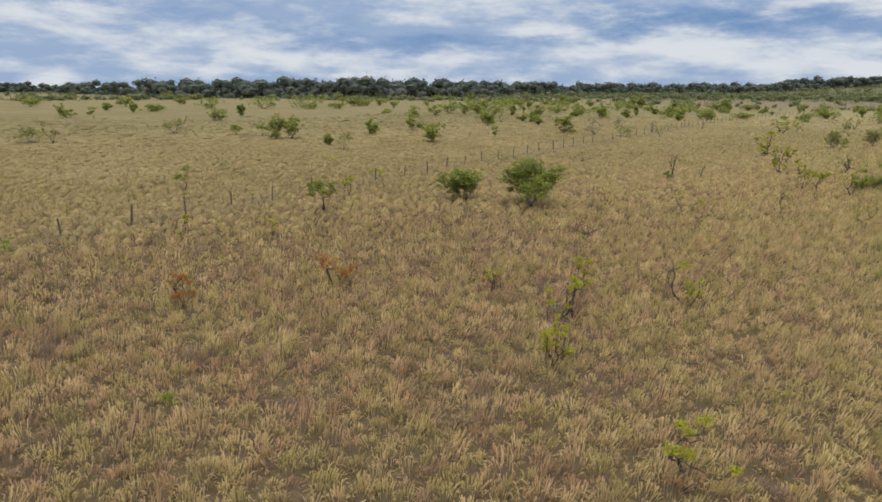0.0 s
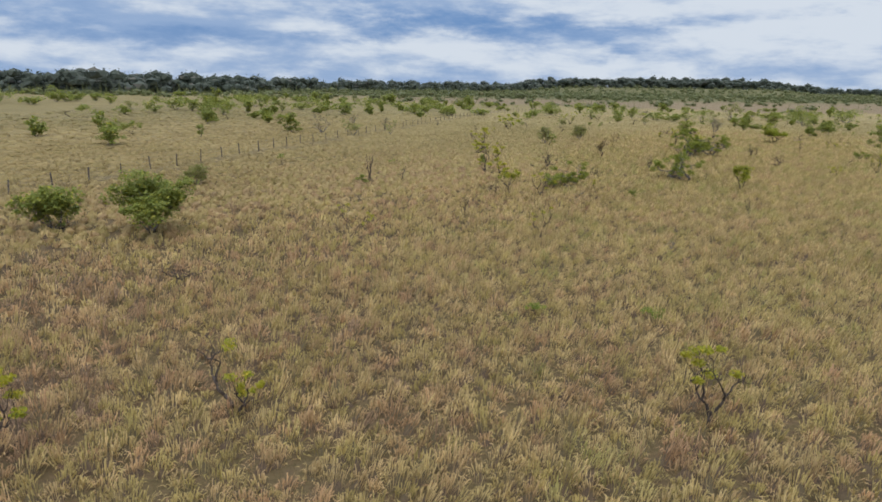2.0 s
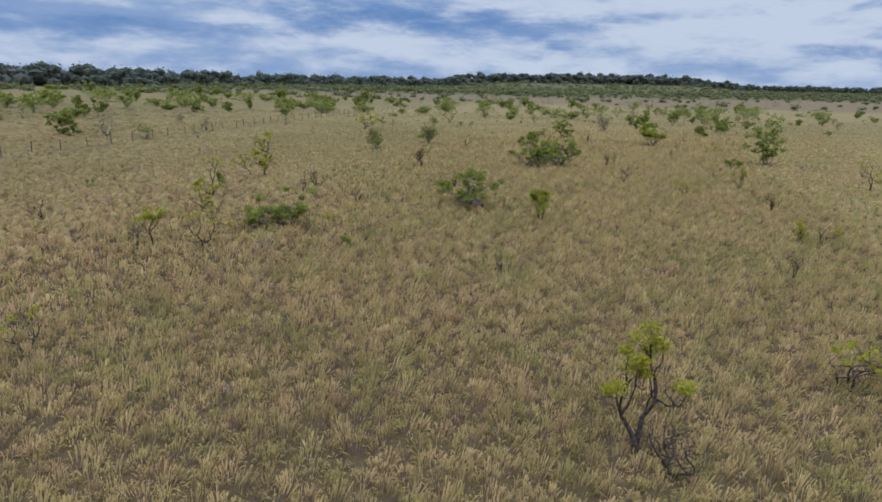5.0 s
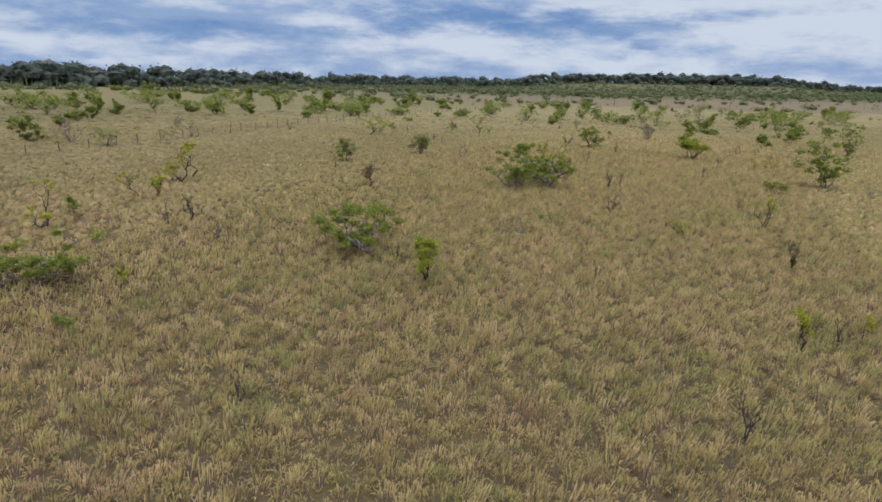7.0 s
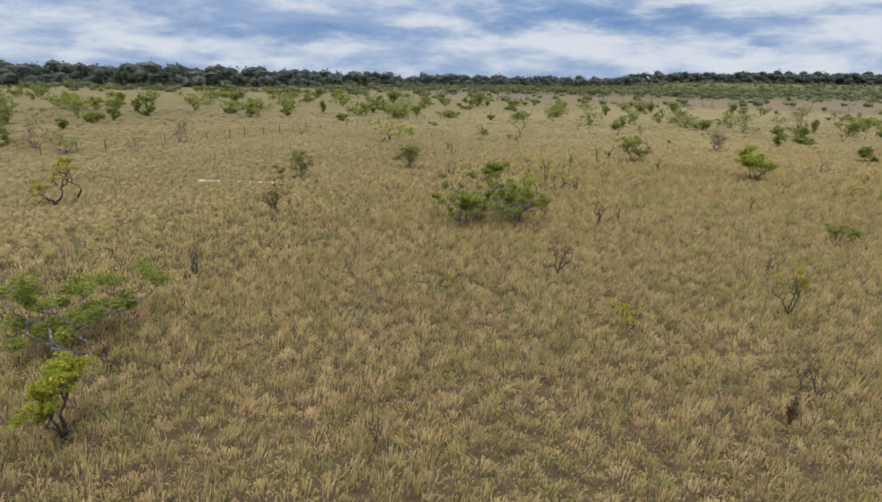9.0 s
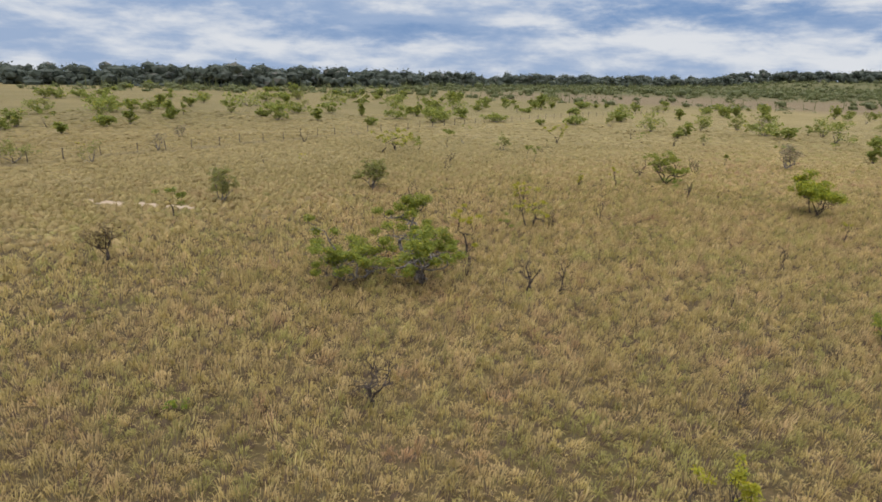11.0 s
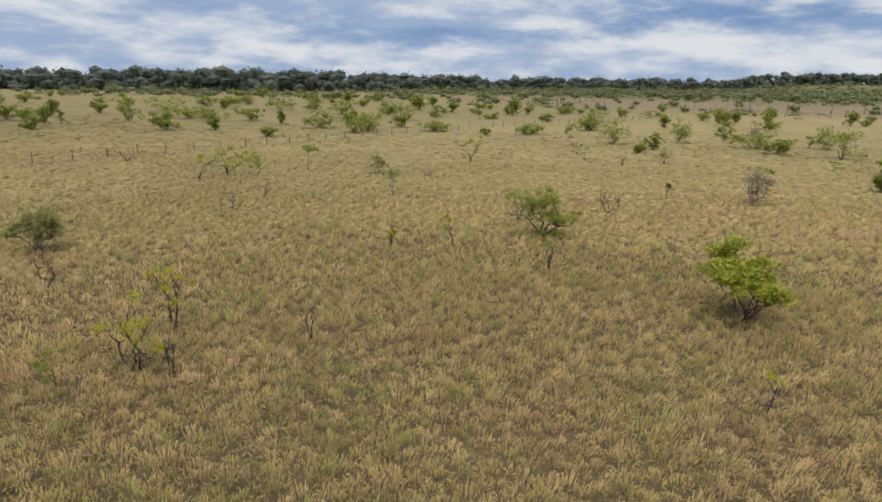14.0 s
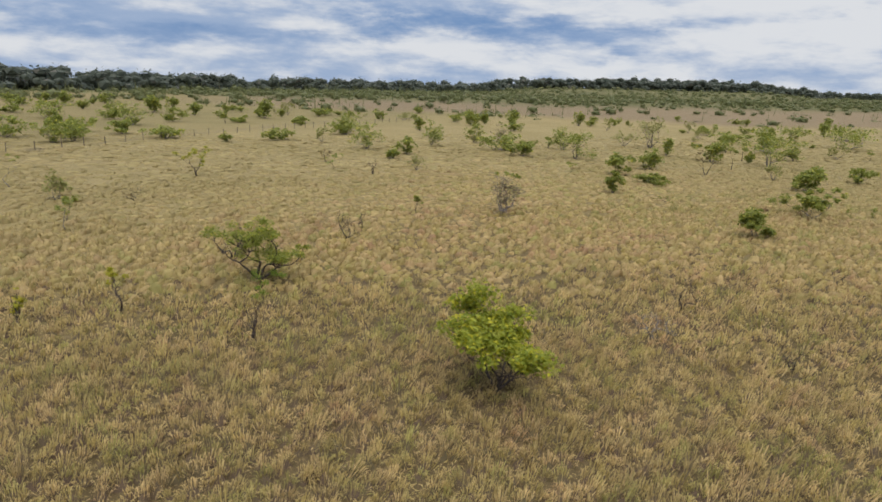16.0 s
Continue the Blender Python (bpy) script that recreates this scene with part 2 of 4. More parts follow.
LEAF["Q"], LEAF["P"], LEAF["S"], LEAF["T"], LEAF["W"], LEAF["M"], LEAF["N"] = leaf_material("sunny_leaf", (0.19, 0.23, 0.028), (0.43, 0.44, 0.045), (0.55, 0.48, 0.045), 0.2), LEAF["G"], LEAF["G"], LEAF["Y"], LEAF["C"], LEAF["C"], leaf_material("withered_leaf", (0.21, 0.165, 0.115), (0.34, 0.275, 0.185), (0.25, 0.27, 0.10), 0.2)
# forest green is greyed towards blue, painting distance haze into the leaves
WOODS = leaf_material("hazed_forest_leaf", (0.082, 0.102, 0.084), (0.12, 0.14, 0.108), (0.16, 0.155, 0.13), 0.06)
SCRUB = leaf_material("scrub_leaf", (0.135, 0.155, 0.062), (0.185, 0.20, 0.082), (0.24, 0.215, 0.10), 0.08)
DARK_BARK = bark_material("dark_bark", (0.035, 0.026, 0.022), (0.13, 0.105, 0.095))
GREY_BARK = bark_material("grey_bark", (0.09, 0.076, 0.07), (0.30, 0.27, 0.25))
PALE_WOOD = bark_material("weathered_wood", (0.10, 0.085, 0.078), (0.33, 0.30, 0.28))
POST_WOOD = bark_material("post_wood", (0.06, 0.048, 0.04), (0.20, 0.17, 0.145))
WIRE, wn = material("fence_wire")
finish(wn, (0.22, 0.20, 0.19, 1), 0.5)


# ---- ground ----
def smooth(a, low, high):
    t = np.clip((a - low) / (high - low), 0, 1)
    return t * t * (3 - 2 * t)


def ground_z(x, y):
    """Height of the land: level along the flown line, tilting slightly far off, with a low wooded rise in the north-east."""
    x, y = np.asarray(x, float), np.asarray(y, float)
    d = np.hypot(x - 60, y - 60)
    az = np.degrees(np.arctan2(x - 60, y - 60))
    z = smooth(d, 200, 520) * (0.0189 * (x - 55) - 0.0044 * (y - 33))
    rise = smooth(az, 24, 33) * (1 - smooth(az, 47, 53))
    return z + 9 * smooth(d, 750, 1050) * rise


def mesh_object(name, verts, faces, mat, parent=None, label=""):
    me = bpy.data.meshes.new(name)
    me.from_pydata([tuple(v) for v in verts], [], faces)
    me.materials.append(mat)
    ob = new(name, me)
    ob.parent = parent
    if label:
        tagged(ob, label)
    return ob


def triangle_mesh(name, co, faces, mat, tint=None):
    """One smooth-shaded mesh of triangles from arrays of corners and of their numbers."""
    n = len(faces)
    me = bpy.data.meshes.new(name)
    me.vertices.add(len(co)), me.loops.add(3 * n), me.polygons.add(n)
    me.vertices.foreach_set("co", co.astype(np.float32).ravel())
    me.loops.foreach_set("vertex_index", faces.astype(np.int32).ravel())
    me.polygons.foreach_set("loop_start", np.arange(0, 3 * n, 3, dtype=np.int32))
    me.update(calc_edges=True)
    me.polygons.foreach_set("use_smooth", np.ones(n, dtype=bool))
    if tint is not None:
        me.attributes.new("tuft", "FLOAT", "POINT").data.foreach_set("value", tint.astype(np.float32))
    me.materials.append(mat)
    return new(name, me)


def triangles(name, co, mat):
    """One mesh of loose triangles from an array (n, 3, 3)."""
    return triangle_mesh(name, co.reshape(-1, 3), np.arange(3 * len(co)).reshape(-1, 3), mat)


def build_ground():
    radii = [0.0] + [2.0 * 1.085 ** i for i in range(95)]
    verts, faces, n = [(60, 60, 0)], [], 120
    for r in radii[1:]:
        for k in range(n):
            a = 2 * math.pi * k / n
            x, y = 60 + r * math.sin(a), 60 + r * math.cos(a)
            bump = 0.12 * noise.noise(Vector((x * 0.11, y * 0.11, 0))) + 0.05 * noise.noise(Vector((x * 0.6, y * 0.6, 3)))
            verts.append((x, y, float(ground_z(x, y)) + bump * (1 if r < 250 else 0)))
    for k in range(n):
        faces.append((0, 1 + (k + 1) % n, 1 + k))
    for i in range(len(radii) - 2):
        for k in range(n):
            a, b = 1 + i * n + k, 1 + i * n + (k + 1) % n
            faces.append((a, b, b + n, a + n))
    ob = mesh_object("ground", verts, faces, GROUND)
    for p in ob.data.polygons:
        p.use_smooth = True
    tagged(ob, "open savanna ground of dry straw and olive grass", "ground", kind="structure")


build_ground()

rng = np.random.default_rng(7)
ALONG, ACROSS = np.array((0.79, 0.613)), np.array((-0.613, 0.79))       # along and across the flown line
STEPS = (-20, 10, 25, 40, 55, 75, 90, 105, 120, 138, 154)
NEAR = (5, -3, -8, -12, -14, -14, -13, -10, -7, -6, -6)                 # edges of the strip closest to it
BACK = (26, 25, 22, 18, 15, 14, 17, 21, 22, 23, 4)


def remoteness(l, s):
    """About how far off the ground at (l, s) is passed."""
    near, back = np.interp(l, STEPS, NEAR), np.interp(l, STEPS, BACK)
    d = 20 + 1.25 * np.maximum(s - back, 0) + 0.9 * np.maximum(l - 152, 0) + 0.9 * np.maximum(-20 - l, 0)
    return np.where(s < near, np.maximum(d, 42 + 1.5 * (near - s)), d)


def in_sand(p):
    sx, sy = p[:, 0] - 54.6, p[:, 1] - 94.3
    return (np.abs(0.17 * sx + 0.985 * sy + 0.25 * np.sin(sx * 1.7)) < 0.75) & (np.abs(0.985 * sx - 0.17 * sy) < 5.2) & (np.sin(sx * 2.3) > -0.75)


def belt(d0, d1, gap_m, blades, tall, wide, spread, sides, matted):
    """Tussocks over a belt of the plan: rounded mounds of matted grass under a coat of arching blades and a few taller straws."""
    l, s = np.meshgrid(np.arange(-45 if d1 < 40 else -130, 160 + d1 * 1.2, gap_m), np.arange(-22 if d1 < 40 else -52, 28 + d1 * 0.85, gap_m * 0.87))
    l[::2] += gap_m / 2
    l, s = l.ravel(), s.ravel()
    l = l + rng.uniform(-0.36, 0.36, len(l)) * gap_m
    s = s + rng.uniform(-0.36, 0.36, len(s)) * gap_m
    d = remoteness(l, s)
    d = np.where(d > 20, np.maximum(d * rng.uniform(0.84, 1.16, len(d)), 20.02), d)
    keep = (d >= d0) & (d < d1)
    flown = s > np.interp(l, (-20, 75, 90, 240), (3, -17, -21, -48))
    keep &= flown | ((d0 >= 34) & (rng.uniform(0, 1, len(l)) < 0.65))
    p = (l[:, None] * ALONG + s[:, None] * ACROSS)[keep]
    p = p[~in_sand(p)]
    n = len(p)
    clump = np.array([noise.noise(Vector((x * 0.45, y * 0.45, 1.7))) for x, y in p])
    size = np.clip(rng.lognormal(0, 0.22, n) * (1 + 0.35 * clump), 0.5, 1.5)
    high, rad = tall * size * rng.uniform(0.85, 1.15, n), spread * np.sqrt(size)
    tuft = rng.uniform(0, 1, n)
    # matted mounds get a duller tint in place of blade self-shade
    if matted:
        tuft = (np.floor(tuft * 17) + 0.26 + (0.22 if d0 < 60 else 0.12) * rng.uniform(-1, 1, n)) / 17.3
    slant = rng.normal(0, 0.13, (n, 2)) + np.array((0.12, -0.10))
    z0 = ground_z(p[:, 0], p[:, 1])
    # mounds: low cones of dead thatch, dark in place of shade, under the blades nearby, rounded matted tufts far off
    ang = np.arange(sides) * 2 * math.pi / sides + rng.uniform(0, 6.3, (n, 1)) + rng.uniform(-0.3, 0.3, (n, sides))
    i, j = np.arange(sides), (np.arange(sides) + 1) % sides
    rings, pattern, peak = [(0.95, -0.12)], [(i, j, np.full(sides, sides))], 0.44
    if matted:
        rings, peak = [(0.95, -0.12), (0.74, 0.40)], 0.66
        pattern = [(i, j, j + sides), (i, j + sides, i + sides), (i + sides, j + sides, np.full(sides, 2 * sides))]
    mound = []
    for part_r, part_h in rings:
        r = rad[:, None] * part_r * rng.uniform(0.70, 1.22, (n, sides))
        h = high[:, None] * part_h * rng.uniform(0.7, 1.2, (n, sides))
        mound.append(np.stack([p[:, :1] + r * np.cos(ang) + slant[:, :1] * h, p[:, 1:] + r * np.sin(ang) + slant[:, 1:] * h, z0[:, None] + h], -1))
    mound.append(np.stack([p[:, 0] + slant[:, 0] * high * peak, p[:, 1] + slant[:, 1] * high * peak, z0 + high * peak], -1)[:, None])
    mound = np.concatenate(mound, 1)
    pattern = np.concatenate([np.stack(t, -1) for t in pattern])
    faces = (pattern[None] + (np.arange(n) * mound.shape[1])[:, None, None]).reshape(-1, 3)
    # blades: rooted inside the mound, arching out over it
    k = np.repeat(np.arange(n), blades)
    m = len(k)
    a = rng.uniform(0, 2 * math.pi, m)
    q = np.sqrt(rng.uniform(0, 1, m))
    straw = rng.uniform(0, 1, m) < 0.05
    short = np.tile(np.arange(blades) >= blades * (1.0 if matted else 0.8), n)
    q = np.where(short, rng.uniform(0.9, 1.5, m), q)
    h = np.where(short, rng.uniform(0.20, 0.42, m) / np.maximum(0.3, 1.08 - 0.62 * q * q), 1.0) * high[k] * np.maximum(0.3, 1.08 - 0.62 * q * q) * rng.uniform(0.72, 1.12, m) * np.where(straw, 1.3, 1.0)
    root = rad[k] * q * 0.70
    reach = rad[k] * q * rng.uniform(0.9, 1.4, m)
    low = h * 0.05
    cx, cy = np.cos(a), np.sin(a)
    lean = slant[k] + rng.normal(0, 0.11, (m, 2))

    def along(r, at):
        return np.stack([p[k, 0] + r * cx + lean[:, 0] * at, p[k, 1] + r * cy + lean[:, 1] * at, z0[k] + at], -1)

    turn = a + math.pi / 2 + rng.normal(0, 0.5, m)
    half = (wide * rng.uniform(0.6, 1.3, m) * np.where(straw, 0.6, np.where(short, 1.5, 1.0)) / 2)[:, None] * np.stack([np.cos(turn), np.sin(turn), np.zeros(m)], -1)
    nods = rng.uniform(0, 1, m) < 0.75
    bend = along(root + (reach - root) * np.where(nods, 0.58, 0.38), h * np.where(nods, 0.93, 0.68))
    blade = np.stack([along(root, low), bend - half, bend + half, along(reach * np.where(nods, 1.15, 1.0), h * np.where(nods, 0.74, 1 - 0.12 * q))], 1).reshape(-1, 3)
    first = (np.arange(m) * 4)[:, None]
    strips = np.concatenate([first + np.array((0, 2, 1)), first + np.array((1, 2, 3))])
    tint = np.repeat(tuft[k], 4)
    if matted:
        strips = np.concatenate([strips, faces + len(blade)])
        blade = np.concatenate([blade, mound.reshape(-1, 3)])
        tint = np.concatenate([tint, np.repeat(tuft, mound.shape[1])])
    ob = triangle_mesh("tussock_grass", blade, strips, GRASS, tint)
    tagged(ob, "dense dry tussock grass in straw, olive and russet", "grass", kind="stuff")
    if not matted:
        ob = triangle_mesh("shaded_grass_thatch", mound.reshape(-1, 3), faces, SHADED_THATCH)
        tagged(ob, "matted dead grass at the feet of the tussocks, coloured dark like shaded gaps", "dead grass", kind="stuff")


belt(0, 20.01, 0.545, 44, 0.55, 0.026, 0.29, 5, False)
belt(20.01, 34, 0.58, 23, 0.53, 0.050, 0.305, 5, False)
belt(34, 62, 0.66, 8, 0.46, 0.06, 0.36, 4, True)
belt(62, 100, 0.84, 3, 0.29, 0.09, 0.48, 4, True)
belt(100, 165, 1.6, 2, 0.22, 0.16, 0.92, 4, True)


# ---- plants ----
def tube(verts, faces, pts, radii, sides=5):
    start = len(verts)
    for i, (p, r) in enumerate(zip(pts, radii)):
        d = (pts[min(i + 1, len(pts) - 1)] - pts[max(i - 1, 0)]).normalized()
        u = d.orthogonal().normalized()
        v = d.cross(u)
        for k in range(sides):
            a = 2 * math.pi * k / sides
            verts.append(p + r * (math.cos(a) * u + math.sin(a) * v))
    for i in range(len(pts) - 1):
        for k in range(sides):
            a, b = start + i * sides + k, start + i * sides + (k + 1) % sides
            faces.append((a, b, b + sides, a + sides))
    end = len(verts) - sides
    faces.append(tuple(range(end, end + sides)))


def grow(rnd, p, d, length, depth, gnarl, lift, forks, limbs, tips):
    """One limb as a line of short kinked pieces, and those that fork from it."""
    pts, q = [p.copy()], p.copy()
    pieces = 5 if depth else 4
    for i in range(pieces):
        kink = gnarl * (1.25 if i % 2 else 0.8)
        d = (d + Vector((rnd.gauss(0, kink), rnd.gauss(0, kink), rnd.gauss(0, kink * 0.7) + lift))).normalized()
        d.z = max(d.z, -0.25)
        q = q + d * (length / pieces)
        pts.append(q.copy())
    limbs.append((pts, depth))
    if depth == 0:
        tips.append((q, d))
        return
    turn = rnd.uniform(0, 6.28)
    n = rnd.choice(forks)
    for i in range(n):
        at = pts[-1] if i < 2 else pts[rnd.choice((2, 3, 4))]
        a = turn + 6.28 * i / n + rnd.uniform(-0.5, 0.5)
        side = Vector((math.cos(a), math.sin(a), rnd.gauss(0.2, 0.35))).normalized()
        grow(rnd, at, (d * 0.55 + side * 0.75).normalized(), length * rnd.uniform(0.5, 0.85), depth - 1, gnarl, lift, forks, limbs, tips)


def leaves(points, count, reach, size, gen):
    """Leaf blades in flattened clumps round points: two-triangle rhombs, folded along the midrib."""
    k = gen.integers(0, len(points), count)
    own = reach * gen.uniform(0.65, 1.25, len(points))
    c = gen.normal(0, 1, (count, 3))
    c *= (gen.uniform(0, 1, count) ** 0.45 / np.linalg.norm(c, axis=1))[:, None]
    c = points[k] + c * own[k][:, None] * np.array((1, 1, 0.62)) + np.array((0, 0, 0.25 * reach))
    a = gen.normal(0, 1, (count, 3))
    a[:, 2] = a[:, 2] * 0.5 + 0.15
    a /= np.linalg.norm(a, axis=1)[:, None]
    b = np.cross(a, gen.normal(0, 0.55, (count, 3)) + np.array((0, 0, 1.0)))
    b /= np.linalg.norm(b, axis=1)[:, None] + 1e-6
    up = np.cross(b, a)
    s = (size * gen.uniform(0.6, 1.3, count))[:, None]
    v = np.stack([c - a * s * 0.5, c + b * s * 0.27 + up * s * 0.1, c + a * s * 0.5, c - b * s * 0.27 + up * s * 0.1], 1).reshape(-1, 3)
    i = np.arange(count)[:, None] * 4
    f = np.concatenate([i + np.array((0, 1, 2)), i + np.array((0, 2, 3))])
    return v, f


# kind: name, label, category, bark, stems, forks, depth, gnarl, lift, spread, leaf cover of a clump, leafy share of tips, thickness, clump size
KINDS = {
    "G": ("savanna_shrub", "leafy green savanna shrub with twisted grey stems", "shrub", GREY_BARK, (4, 5, 6), (2, 3, 3), 3, 0.32, 0.05, 0.85, 2.9, 0.95, 0.017, 0.115),
    "D": ("grey_shrub", "grey-branched shrub with dull sparse leaves", "shrub", GREY_BARK, (4, 5, 6), (2, 3, 3), 3, 0.32, 0.06, 0.85, 0.65, 0.75, 0.021, 0.10),
    "Y": ("crooked_tree", "small crooked tree with yellow-green leaf tufts", "tree", DARK_BARK, (1, 2), (2, 2, 3), 3, 0.50, 0.10, 0.45, 1.8, 0.5, 0.034, 0.085),
    "Q": ("leafy_tree", "small crooked tree with a dense leafy crown", "tree", DARK_BARK, (1, 2), (2, 3, 3), 3, 0.42, 0.10, 0.45, 1.7, 0.9, 0.034, 0.09),
    "P": ("slender_tree", "slender grey-stemmed young tree with thin leaves", "tree", GREY_BARK, (1, 2), (2, 3), 3, 0.34, 0.16, 0.25, 1.3, 0.85, 0.022, 0.10),
    "T": ("thin_shrub", "thin twisted shrub with few yellow-green leaves", "shrub", DARK_BARK, (2, 3), (2, 2, 3), 3, 0.48, 0.06, 0.7, 1.2, 0.4, 0.028, 0.075),
    "S": ("sapling", "slender green sapling in dry grass", "sapling", DARK_BARK, (1, 2), (2, 3), 2, 0.38, 0.12, 0.4, 2.2, 0.9, 0.034, 0.13),
    "B": ("dead_shrub", "bare dead shrub with dark twisted twigs", "dead shrub", DARK_BARK, (2, 2, 3), (2, 3, 3), 3, 0.46, 0.08, 0.5, 0, 0.0, 0.038, 0),
    "V": ("bright_shrub", "bright yellow-green shrub with a dense crown on bare twisted stems", "shrub", DARK_BARK, (5, 6), (2, 3, 3), 3, 0.32, 0.06, 0.75, 3.4, 1.0, 0.018, 0.12),
    "C": ("gnarled_tree", "low gnarled tree with thick twisted grey limbs and green leaf clumps", "tree", GREY_BARK, (2, 3), (2, 3, 3), 3, 0.44, 0.07, 0.9, 2.3, 0.9, 0.040, 0.09),
    "W": ("sprawling_tree", "low sprawling tree with thick twisted grey limbs and green leaves", "tree", GREY_BARK, (3, 4), (2, 3, 3), 3, 0.44, 0.07, 1.1, 2.3, 0.9, 0.040, 0.078),
    "M": ("spreading_shrub", "spreading shrub with bare dark limbs and few yellow-green leaves", "shrub", DARK_BARK, (4, 5), (2, 3, 3), 3, 0.34, 0.09, 0.75, 1.2, 0.8, 0.024, 0.08),
    "N": ("twiggy_bush", "rounded grey-brown bush of bare twisted twigs and withered leaves", "bush", GREY_BARK, (6, 7, 8), (2, 3, 3), 3, 0.28, 0.03, 1.3, 0.45, 0.6, 0.022, 0.09),
    "K": ("dead_stump", "forked dark dead stump standing in the grass", "dead tree", DARK_BARK, (2,), (2, 3, 3), 3, 0.40, 0.10, 0.5, 0, 0.0, 0.065, 0),
    "L": ("fallen_branch", "pale weathered dead branch lying in the grass", "dead branch", PALE_WOOD, (3, 4), (2, 3), 3, 0.45, 0.03, 1.6, 0, 0.0, 0.034, 0),
    "R": ("brown_shrub", "shrub with dark brown withered leaves", "shrub", DARK_BARK, (2, 3), (2, 3, 3), 3, 0.3, 0.08, 0.55, 0.45, 0.6, 0.030, 0.09),
    "O": ("orange_shrub", "small crooked shrub with dry orange leaves", "shrub", DARK_BARK, (2, 2), (2, 2, 3), 3, 0.48, 0.06, 0.8, 1.4, 0.8, 0.042, 0.095),
    "H": ("low_herb", "low clump of fresh green leaves in the grass", "herb", DARK_BARK, (4, 5), (2, 2), 1, 0.3, 0.03, 1.0, 1.0, 1.0, 0.014, 0.14),
}
serial = [0]


def plant(kind, x, y, tall, wide, leaf=0.12, label=""):
    """A shrub or small tree: an empty at its foot, its twisted stems and its crown of leaves."""
    name, text, category, bark, stems, forks, depth, gnarl, lift, spread, cover_, share, thick, clump = KINDS[kind]
    serial[0] += 1
    rnd, gen = random.Random(serial[0] * 31), np.random.default_rng(serial[0])
    limbs, tips, starts = [], [], []
    if kind == "B":
        tall, wide = tall + 0.25, 1.15 * wide + 0.1
    elif kind in "YTO" and leaf < 0.2:
        tall = 1.12 * tall
    if leaf >= 0.2:
        depth = min(depth, 2)
    for i in range(rnd.choice(stems)):
        a = rnd.uniform(0, 2 * math.pi)
        d = Vector((math.cos(a) * spread, math.sin(a) * spread, 1)).normalized()
        foot = Vector((math.cos(a), math.sin(a), 0)) * 0.03
        starts.append(len(limbs))
        grow(rnd, foot, d, rnd.uniform(0.8, 1.1), depth, gnarl, lift, forks, limbs, tips)
    pts = np.array([p for line, _ in limbs for p in line])
    reach = clump * (tall + wide) * 0.5 + (0.05 if clump else 0)
    wide_now = max((np.ptp(pts[:, 0]) + np.ptp(pts[:, 1])) * 0.48, 0.1)
    high_now = max(pts[:, 2].max(), 0.1)
    sx, sz = max(1.16 * wide - 1.6 * reach, 0.45 * wide) / wide_now, max(tall - 0.7 * reach, 0.5 * tall) / high_now
    sx = max(sx, 0.3 * sz)
    mid = pts[:, :2].mean(0) * sx

    def fit(p):
        t = min(max(p.z, 0) / high_now * 3, 1)
        return Vector((p.x * sx - mid[0] * t * 0.6, p.y * sx - mid[1] * t * 0.6, max(p.z, 0.04) * sz if p.z != 0 else -0.08))

    thing = new(name)
    thing.location = (x, y, float(ground_z(x, y)))
    if label:
        text = label
    elif kind in "GDYSQP":
        text += " over %s m tall" % ("three" if tall > 3 else "two" if tall > 2 else "one") if tall > 1 else ", knee-high"
    tagged(thing, text, category, category + " on the savanna")
    verts, faces = [], []
    base = thick * (tall * 0.6 + wide * 0.4)
    many = len(starts) > 1 and leaf < 0.2
    for at, (line, level) in enumerate(limbs):
        if many and at in starts[1:]:
            mesh_object("stem", verts, faces, bark, thing)
            verts, faces = [], []
        if level == 0 and cover_ and leaf >= 0.2 and rnd.random() < 0.5:
            continue
        r = base * (1.0 if level == depth else (0.16, 0.30, 0.52)[level])
        r = max(r, 0.006)
        end = max(base * (0.10, 0.2, 0.36, 0.55)[level - 1 if level else 0] * (0.6 if level == 0 else 1), 0.006 if kind in "BKL" else 0.004)
        line = [fit(p) for p in line]
        if leaf >= 0.2:
            line = line[::2] if len(line) % 2 else line
        tube(verts, faces, line, [r + (end - r) * i / (len(line) - 1) for i in range(len(line))], 3 if leaf >= 0.2 or level == 0 else 5 if level > 1 else 4)
    mesh_object("stem" if many else "trunk", verts, faces, bark, thing)
    if cover_:
        floor_ = (0.05 if kind in "H" else 0.12 if kind in "G" else 0.42 if kind == "V" else 0.24) * tall
        spots = [fit(q) for q, d in tips if rnd.random() < share]
        if kind in "GVDQNR":
            spots += [fit(line[-2]) for line, level in limbs if level == 1 and rnd.random() < 0.6]
        if kind in "GV":
            spots += [fit(line[at]) for line, level in limbs if level == 2 for at in (2, 4) if rnd.random() < 0.75]
        spots = [p for p in spots if p.z > floor_] or [fit(max((q for q, d in tips), key=lambda v: v.z))]
        if leaf >= 0.27:
            reach *= 1.35
        each = (cover_ if leaf < 0.2 else 0.7 * cover_) * math.pi * reach * reach / (0.27 * leaf * leaf)
        count = int(min(max(each * len(spots), 30), 8000 if leaf < 0.15 else 3600 if leaf < 0.2 else 2000 if leaf < 0.27 else 650))
        size = leaf * min(math.sqrt(max(each * len(spots) / count, 1.0)), 1.6)
        v, f = leaves(np.array(spots), count, reach, size, gen)
        v[:, 2] = np.maximum(v[:, 2], 0.05)
        mesh_object("crown", v, f.tolist(), LEAF[kind], thing)
    return thing


